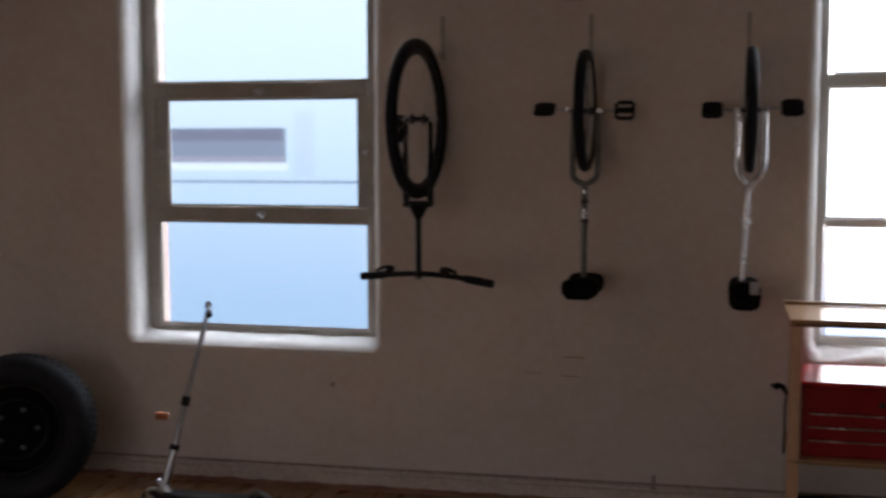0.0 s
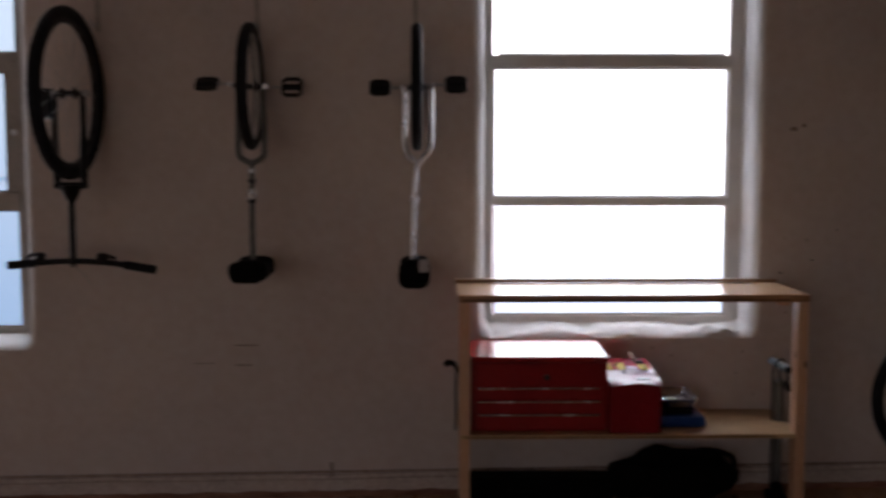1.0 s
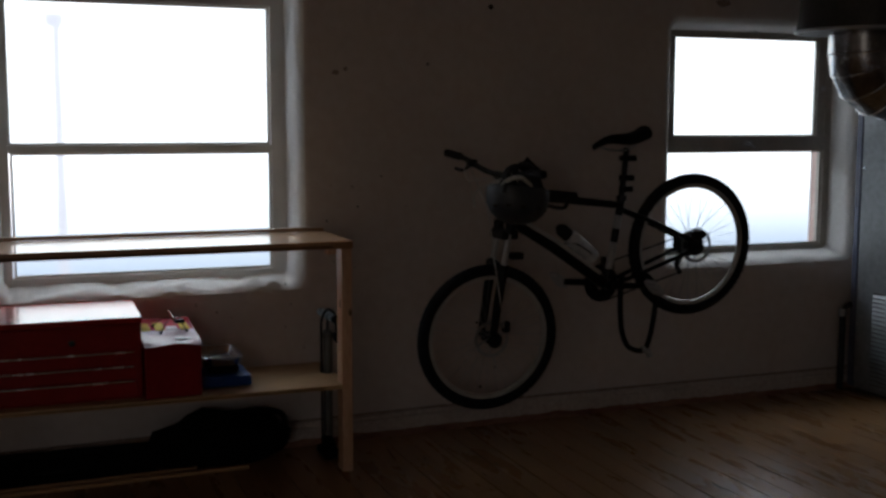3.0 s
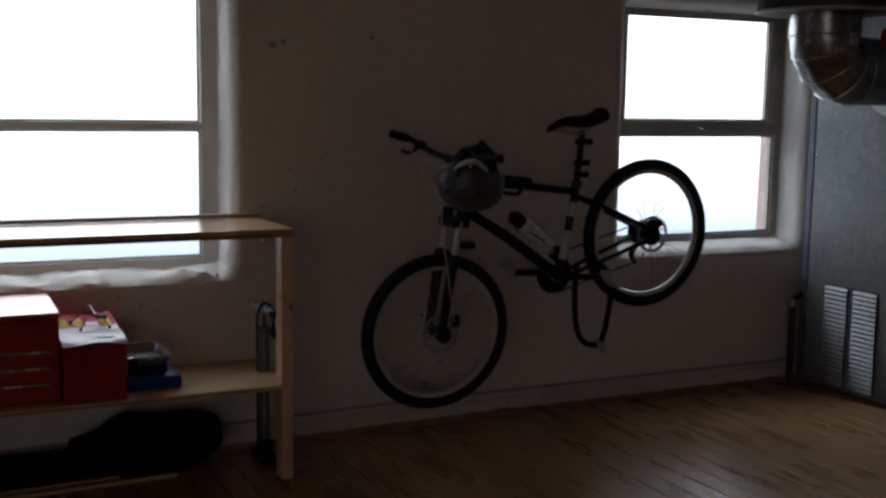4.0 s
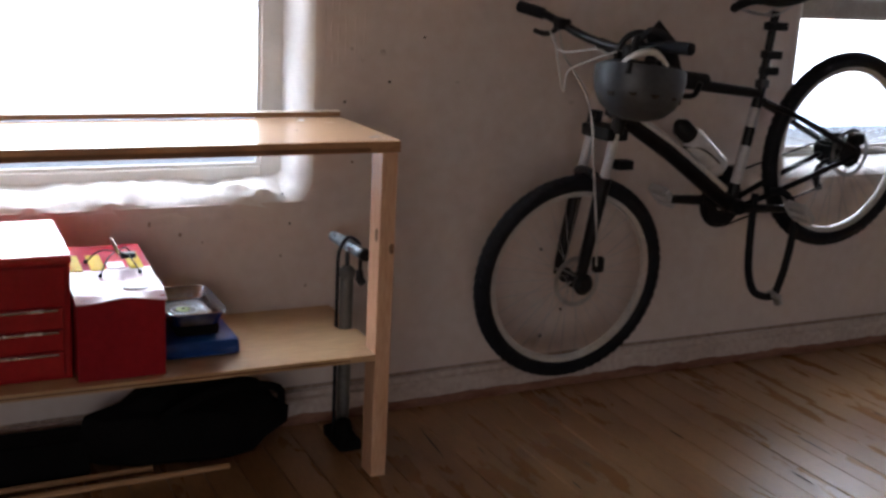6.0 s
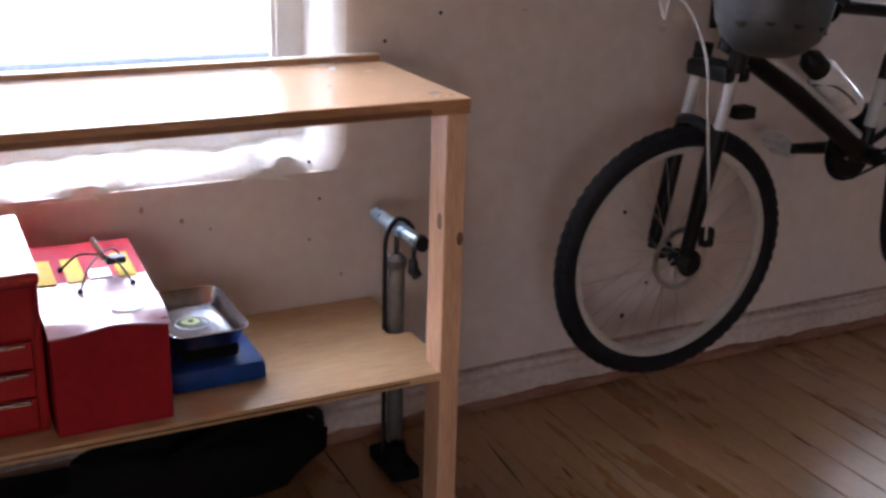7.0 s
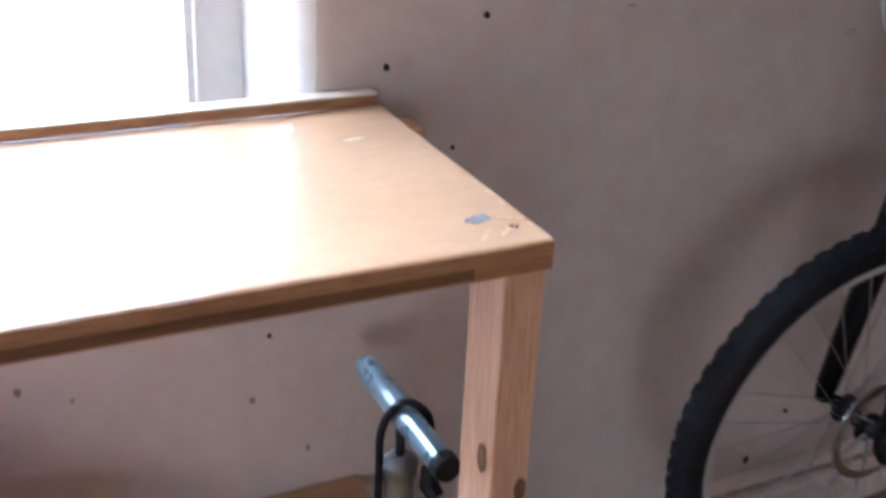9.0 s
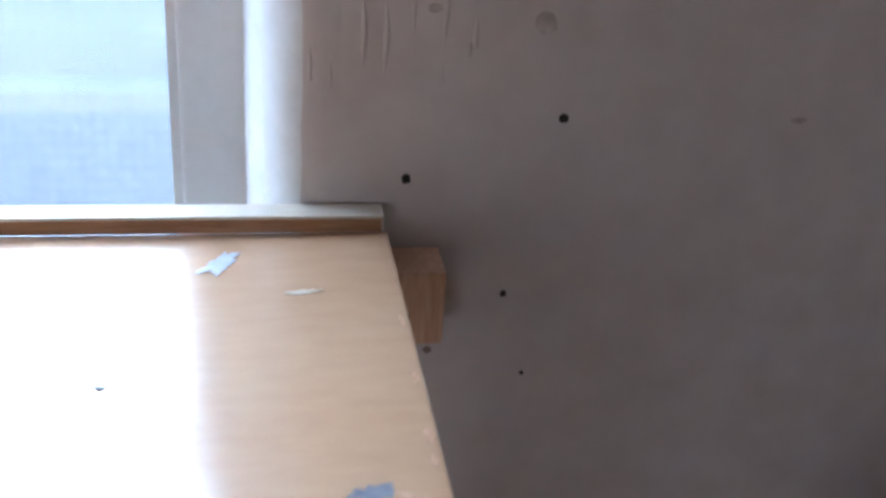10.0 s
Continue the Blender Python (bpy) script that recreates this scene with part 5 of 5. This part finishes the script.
for wx in (-2.130, -1.575):
    wl = put("wheel", lathe([(0.022, -0.012), (0.046, -0.012), (0.050, -0.006), (0.050, 0.006), (0.046, 0.012), (0.022, 0.012), (0.022, -0.012)], Matrix.Translation((wx, 4.095, ground_z(wx) + 0.050)) @ TURN_Y, 24), M_RUBBER, smooth=True)
    put("hub", lathe([(0, -0.010), (0.022, -0.010), (0.022, 0.010), (0, 0.010)], Matrix.Translation((wx, 4.095, ground_z(wx) + 0.050)) @ TURN_Y, 16), M_CABLE, parent=wl)
put("mudguard", tube(curve([(-1.64, 4.095, 0.033), (-1.59, 4.095, 0.058), (-1.53, 4.095, 0.028)], 5), 0.012, 8), M_GUN, smooth=True)
put("fork", tube(curve([A, (-2.125, 4.065, 0.04), (-2.130, 4.072, -0.012)], 4), 0.008, 8), M_STEEL, smooth=True)


def car_tyre(at, label, lean):
    t = thing("car_wheel", label, "car wheel", "car wheels by the wall")
    t.matrix_world = pose(*at, 90 - lean, 0, 24) @ Matrix.Scale(1.09, 4)
    R = 0.325
    prof = [(0.205, -0.085), (0.225, -0.098), (0.275, -0.104), (0.308, -0.094), (0.322, -0.075), (0.325, 0), (0.322, 0.075), (0.308, 0.094), (0.275, 0.104), (0.225, 0.098), (0.205, 0.085), (0.205, -0.085)]
    ty = part("tyre", lathe(prof, None, 56), M_RUBBER, t, "black rubber car tyre", smooth=True)
    bm = bmesh.new()
    for k in range(60):
        for s in (-1, 1):
            mm = Matrix.Rotation(math.tau * (k + 0.25 * s) / 60, 4, "Z") @ Matrix.Translation((R - 0.002, 0, 0.042 * s)) @ Matrix.Diagonal((0.012, 0.022, 0.06, 1))
            bmesh.ops.create_cube(bm, size=1, matrix=mm)
    part("tread", bm, M_RUBBER, ty)
    part("rim", lathe([(0.204, -0.084), (0.204, 0.084), (0.190, 0.082), (0.180, 0.05), (0.172, 0.02), (0.06, 0.035), (0.055, 0.05), (0.001, 0.05), (0.001, 0.0), (0.17, -0.02), (0.18, -0.084), (0.204, -0.084)], None, 48), M_BAG, t, "dark steel rim", smooth=True)
    for rr, zz, q in ((0.194, 0.080, 0.006), (0.128, 0.031, 0.005)):
        part("rim_ring", lathe(ring_profile(rr, q, 8), Matrix.Translation((0, 0, zz)), 48), M_DARKSTEEL, t, "dull grey ring of the rim", smooth=True)
    for k in range(5):
        a = math.tau * k / 5
        part("wheel_bolt", lathe([(0, 0), (0.011, 0), (0.011, 0.012), (0, 0.012)], Matrix.Translation((0.085 * math.cos(a), 0.085 * math.sin(a), 0.031)), 6), M_DARKSTEEL, t)
    return t


car_tyre((-2.825, 4.10, 0.281), "black car wheel on a dark rim leaning near the wall", 8)

# ---- grey metal heater cabinet with duct ----
cab = thing("metal_cabinet", "tall grey sheet-metal heater cabinet with louvred vents", "cabinet", at=(5.3, 4.0, 0))
put = local(cab)
CX = 4.972
put("body", box((CX + 0.004, 3.10, 0.02), (5.70, 4.515, 2.25), 0.006), M_CABINET)
put("plinth", box((CX + 0.03, 3.13, 0.0), (5.68, 4.50, 0.0195)), M_HOOD)
put("door_panel", box((CX - 0.010, 3.62, 0.06), (CX + 0.003, 4.478, 2.20), 0.004), M_CABINET, "grey sheet-metal front panel")
put("corner_strip", box((CX - 0.014, 4.480, 0.03), (CX + 0.003, 4.517, 2.24), 0.004), M_SLATE, "dark slate-blue corner strip")
for zz in (0.36, 1.17, 1.95):
    put("screw", lathe([(0, 0), (0.007, 0), (0.005, 0.004), (0, 0.004)], Matrix.Translation((CX - 0.0105, 4.455, zz)) @ Euler((0, radians(-90), 0)).to_matrix().to_4x4(), 12), M_CHROME)
for y0, y1 in ((4.203, 4.346), (4.018, 4.163)):
    vent = put("vent", box((CX - 0.0125, y0 - 0.006, 0.045), (CX - 0.0105, y1 + 0.006, 0.540), 0.0008), M_HOOD, "dark louvred vent")
    for k in range(22):
        z = 0.058 + k * 0.0222
        bm = bmesh.new()
        add_box(bm, (-0.0015, y0, -0.0085), (0.0015, y1, 0.0085), m=Matrix.Translation((CX - 0.0185, 0, z)) @ Euler((0, radians(38), 0)).to_matrix().to_4x4())
        put("slat", bm, M_CABINET, parent=vent)
put("pipe", tube(curve([(CX - 0.03, 4.548, 0.0), (CX - 0.03, 4.548, 0.30), (CX - 0.028, 4.545, 0.42), (CX - 0.02, 4.50, 0.46)], 5), 0.016, 12), M_DARKSTEEL, "dark pipe beside the cabinet", smooth=True)
put("valve", lathe([(0, -0.02), (0.022, -0.02), (0.022, 0.02), (0, 0.02)], Matrix.Translation((CX - 0.03, 4.548, 0.41)), 14), M_STEEL)

duct = thing("duct_elbow", "segmented galvanised duct elbow joined to the metal cabinet", "duct", at=(4.6, 3.98, 1.56))
put = local(duct)
# the elbow: short mitred segments from the cabinet outwards, then up into the hood
cen, rb, rp = Vector((4.66, 3.985, 1.715)), 0.155, 0.150
pts = [Vector((CX - 0.012, 3.985, cen.z - rb))]
pts += [cen + Vector((-rb * math.sin(radians(a)), 0, -rb * math.cos(radians(a)))) for a in (0, 22.5, 45, 67.5, 90)]
pts.append(Vector((cen.x - rb, 3.985, 1.80)))
put("elbow", tube(pts, rp, 32, False), M_DUCT, "galvanised duct bend in short mitred lengths", smooth=True)
for a, p, b in zip(pts, pts[1:], pts[2:]):
    dd = (b - a).normalized().to_track_quat("Z", "Y").to_matrix().to_4x4()
    put("seam", lathe(ring_profile(rp + 0.001, 0.004, 8), Matrix.Translation(p) @ dd, 32), M_CHROME)
put("flange", lathe([(rp - 0.01, 0), (rp + 0.055, 0), (rp + 0.055, 0.006), (rp - 0.01, 0.006), (rp - 0.01, 0)], Matrix.Translation((CX - 0.020, 3.985, cen.z - rb)) @ Euler((0, radians(90), 0)).to_matrix().to_4x4(), 36), M_GREYFRAME, "pale round flange on the cabinet")
put("plate", box((4.500, 3.832, 1.66), (4.545, 3.838, 1.715), 0.002), M_CHROME, "small bright plate")
put("red_tag", lathe([(0, 0), (0.045, 0), (0.045, 0.008), (0, 0.008)], Matrix.Translation((4.70, 3.82, 1.70)) @ TURN_Y, 24), M_RED, "round red tag")

hood = thing("duct_hood", "dark flared metal hood with a light rim above the duct", "hood", at=(4.52, 3.985, 1.80))
put = local(hood)
hm = Matrix.Translation((4.515, 3.985, 0))
put("cone", lathe([(0.300, 1.806), (0.255, 2.22), (0.18, 2.50), (0.16, 2.948), (0.15, 2.948), (0.17, 2.50), (0.245, 2.22), (0.290, 1.806), (0.300, 1.806)], hm, 40), M_HOOD, smooth=True)
put("bottom_plate", lathe([(0.148, 1.800), (0.292, 1.800), (0.292, 1.806), (0.148, 1.806), (0.148, 1.800)], hm, 40), M_HOOD)
put("rim", lathe(ring_profile(0.302, 0.007, 10), hm @ Matrix.Translation((0, 0, 1.804)), 44), M_GREYFRAME, "pale worn rim", smooth=True)

# ---- marks on wall and bench top ----
part("cable_clip", box((0.150, WALL_Y - 0.014, 0.045), (0.166, WALL_Y - 0.0005, 0.112), 0.004), M_STAIN_SHADE, wall_north)


def spot(x, z, r, mat, parent, flat=1.0, seed=0.0):
    bm = bmesh.new()
    vs = []
    n = 14
    for k in range(n):
        a = k * math.tau / n
        q = r * (1 + 0.35 * noise.noise(Vector((math.cos(a) * 1.3, math.sin(a) * 1.3, x * 9 + z * 7 + seed))))
        vs.append(bm.verts.new((x + q * math.cos(a) / flat, WALL_Y - 0.0006, z + q * math.sin(a) * flat)))
    fc = bm.faces.new(vs)
    ex = bmesh.ops.extrude_face_region(bm, geom=[fc])["geom"]
    bmesh.ops.translate(bm, vec=(0, -0.0012, 0), verts=[e for e in ex if isinstance(e, bmesh.types.BMVert)])
    return part("hole" if mat is M_HOLE else "stain", bm, mat, parent)


for x, z, r in ((2.312, 1.027, 0.0044), (2.172, 0.969, 0.0043), (2.271, 0.850, 0.0032), (2.900, 0.172, 0.007), (2.881, 0.477, 0.006), (2.297, 0.760, 0.0022), (2.009, 0.612, 0.0035),
                (2.942, 1.913, 0.012), (2.639, 1.653, 0.006), (0.678, 0.560, 0.010), (0.155, 0.105, 0.006), (1.985, 0.702, 0.004), (2.42, 1.16, 0.004), (2.973, 0.26, 0.005)):
    spot(x, z, r, M_HOLE, wall_north)
for x, z, r, fl in ((1.601, 0.630, 0.006, 1.25), (1.983, 0.515, 0.004, 1.0), (-0.235, 0.557, 0.012, 0.25), (-0.215, 0.647, 0.014, 0.25), (-0.40, 0.565, 0.010, 0.2), (-1.402, 0.459, 0.012, 1),
                    (4.180, 1.976, 0.025, 0.7), (2.216, 1.610, 0.014, 0.8), (2.26, 1.625, 0.010, 1), (1.75, 0.57, 0.0035, 1), (2.20, 0.79, 0.004, 1), (1.687, 0.596, 0.005, 1.1), (2.062, 0.418, 0.004, 1.2)):
    spot(x, z, r, M_STAIN_SHADE, wall_north, fl)
for x, z, r, fl in ((2.287, 1.113, 0.010, 1.0), (2.537, 1.026, 0.005, 0.6), (2.191, 1.124, 0.005, 0.8), (2.951, 0.961, 0.008, 0.7), (2.223, 1.088, 0.003, 2.4)):
    spot(x, z, r, M_FAINT, wall_north, fl)
drip = random.Random(11)
for x, z, ln in ((2.085, 1.32, 0.26), (2.104, 1.30, 0.255), (2.128, 1.31, 0.24), (2.150, 1.29, 0.235), (2.172, 1.30, 0.22), (2.200, 1.29, 0.23), (2.228, 1.28, 0.19)):
    pts = [(x + drip.uniform(-0.0025, 0.0025), WALL_Y + 0.0016, z - ln * k / 5) for k in range(6)]
    part("paint_drip", tube(curve(pts, 3), [0.0026 + 0.0012 * math.sin(k * 1.3 + x * 40) for k in range(16)], 8), M_WALL, wall_north, smooth=True)
tagged(part("wall_peg", tube([(2.694, 4.5985, 2.10), (2.694, 4.585, 2.09), (2.694, 4.58, 2.00)], [0.008, 0.012, 0.012], 10), M_BLACK, smooth=True), "dark metal peg high on the wall", "peg")
tagged(part("wall_plate", box((0.690, 4.585, 1.775), (0.735, 4.5985, 1.815), 0.003), M_STAIN_SHADE), "small brown wooden plate on the wall", "plate")


def mark(x, y, r, mat, fx, fy, turn, name, seed):
    bm = bmesh.new()
    vs = []
    for k in range(44):
        a = k * math.tau / 44
        ca, sa = math.cos(a), math.sin(a)
        q = r * (1 + 0.7 * noise.noise(Vector((ca * 2.2, sa * 2.2, seed))) + 0.45 * noise.noise(Vector((ca * 6, sa * 6, seed + 5))))
        u, v = q * math.cos(a) * fx, q * math.sin(a) * fy
        vs.append(bm.verts.new((x + u * math.cos(turn) - v * math.sin(turn), y + u * math.sin(turn) + v * math.cos(turn), TOP_Z + 0.0003)))
    fc = bm.faces.new(vs)
    ex = bmesh.ops.extrude_face_region(bm, geom=[fc])["geom"]
    bmesh.ops.translate(bm, vec=(0, 0, 0.0005), verts=[e for e in ex if isinstance(e, bmesh.types.BMVert)])
    return bpart(name, bm, mat, "", top)


mark(2.106, 4.205, 0.009, M_BLUEPAINT, 1.5, 0.8, 0.25, "paint_mark", 1)
mark(2.131, 4.178, 0.004, M_HOLE, 1, 0.8, 0, "nail_hole", 2)
mark(2.120, 4.170, 0.009, M_PINE, 1.9, 0.35, 0.6, "scratch", 3)
mark(2.136, 4.196, 0.010, M_PINE, 1.7, 0.3, -0.5, "scratch", 4)
mark(2.095, 4.168, 0.008, M_PINE, 1.8, 0.3, 0.9, "scratch", 9)
mark(2.010, 4.512, 0.014, M_SCRAPE, 0.65, 1.5, -0.5, "glue_mark", 5)
mark(2.075, 4.46, 0.007, M_BATTEN, 1.6, 0.5, 0.1, "scratch", 6)
for cy, cr, sd in ((4.175, 0.005, 21), (4.235, 0.004, 22), (4.262, 0.006, 23), (4.33, 0.004, 24), (4.41, 0.0045, 25), (4.47, 0.003, 26)):
    mark(2.1475, cy, cr, M_PINE, 0.55, 1.7, 0.08, "chip", sd)
mark(1.935, 4.33, 0.002, M_STAIN_SHADE, 1.5, 1, 0, "speck", 8)

# knots in the bench's right leg
for x, y, z, r, rot in ((BX1 - 0.0485, 4.165, 0.676, 0.013, 90), (2.141, BY0 + 0.0035, 0.641, 0.0105, 0)):
    bm = bmesh.new()
    bmesh.ops.create_circle(bm, cap_ends=True, radius=r, segments=16)
    ex = bmesh.ops.extrude_face_region(bm, geom=list(bm.faces))["geom"]
    bmesh.ops.translate(bm, vec=(0, 0, 0.001), verts=[e for e in ex if isinstance(e, bmesh.types.BMVert)])
    mm = Matrix.Translation((x, y, z)) @ Euler((radians(90), 0, radians(-rot))).to_matrix().to_4x4() @ Matrix.Diagonal((0.7, 1.35, 1, 1))
    bmesh.ops.transform(bm, matrix=mm, verts=bm.verts)
    bpart("knot", bm, M_KNOT)

# ---- floorboards ----
rng = random.Random(5)
boards = {}
PITCH = 0.1015
nx = int((X1 - X0) / PITCH)
count = 0
for i in range(nx):
    xa = X0 + i * PITCH
    y = WALL_Y - 0.041
    first = True
    while y > Y0 + 0.05:
        length = rng.choice((1.5, 2.1, 2.7, 3.3)) if not first else rng.choice((0.85, 1.5, 2.1, 2.7))
        first = False
        ya = max(Y0, y - length)
        key = round(y - ya, 3)
        if key not in boards:
            bm = box((0, -key, -0.0215), (PITCH - 0.0024, -0.0016, 0.0))
            es = [e for e in bm.edges if all(v.co.z > -0.001 for v in e.verts)]
            bmesh.ops.bevel(bm, geom=es, offset=0.0014, segments=1, affect="EDGES")
            bmesh.ops.recalc_face_normals(bm, faces=bm.faces)
            me = bpy.data.meshes.new("floorboard")
            bm.to_mesh(me)
            bm.free()
            me.materials.append(M_BOARD)
            boards[key] = me
        ob = new("floorboard", boards[key])
        ob.parent = floor
        ob.location = (xa, y, ground_z(xa) + rng.uniform(-0.0018, 0.0))
        ob.rotation_euler = (0, rng.uniform(-0.006, 0.006) - (SLOPE if xa < 2.95 else 0.0), rng.uniform(-0.0006, 0.0006))
        count += 1
        y = ya

# long splits and gouges in the boards
cracks = [(3.461, 3.95, 0.15, 0.02), (3.262, 3.76, 0.10, 0.0), (3.70, 3.60, 0.14, 0.03), (3.40, 3.46, 0.10, 0.02), (2.372, 4.40, 0.22, -0.1), (2.478, 4.22, 0.06, -0.1), (3.86, 4.02, 0.06, 0.1), (2.62, 3.92, 0.05, 0.0), (2.72, 4.02, 0.04, 0.1), (3.10, 4.12, 0.08, 0.0), (3.62, 3.72, 0.10, 0.05), (3.95, 3.70, 0.12, 0.04), (4.2, 3.85, 0.07, 0.0)]
for x, y, ln, sk in cracks:
    bm = bmesh.new()
    n = 8
    a = [bm.verts.new((x + sk * ln * k / n - 0.0025 * math.sin(math.pi * k / n) - 0.0006, y - ln * k / n, ground_z(x) + 0.0006)) for k in range(n + 1)]
    b = [bm.verts.new((x + sk * ln * k / n + 0.0030 * math.sin(math.pi * k / n) + 0.0006 * noise.noise(Vector((k, x, y))), y - ln * k / n, ground_z(x) + 0.0006)) for k in range(n + 1)]
    for k in range(n):
        bm.faces.new((a[k], b[k], b[k + 1], a[k + 1]))
    ex = bmesh.ops.extrude_face_region(bm, geom=list(bm.faces))["geom"]
    bmesh.ops.translate(bm, vec=(0, 0, 0.0008), verts=[e for e in ex if isinstance(e, bmesh.types.BMVert)])
    part("split", bm, M_HOLE, floor)
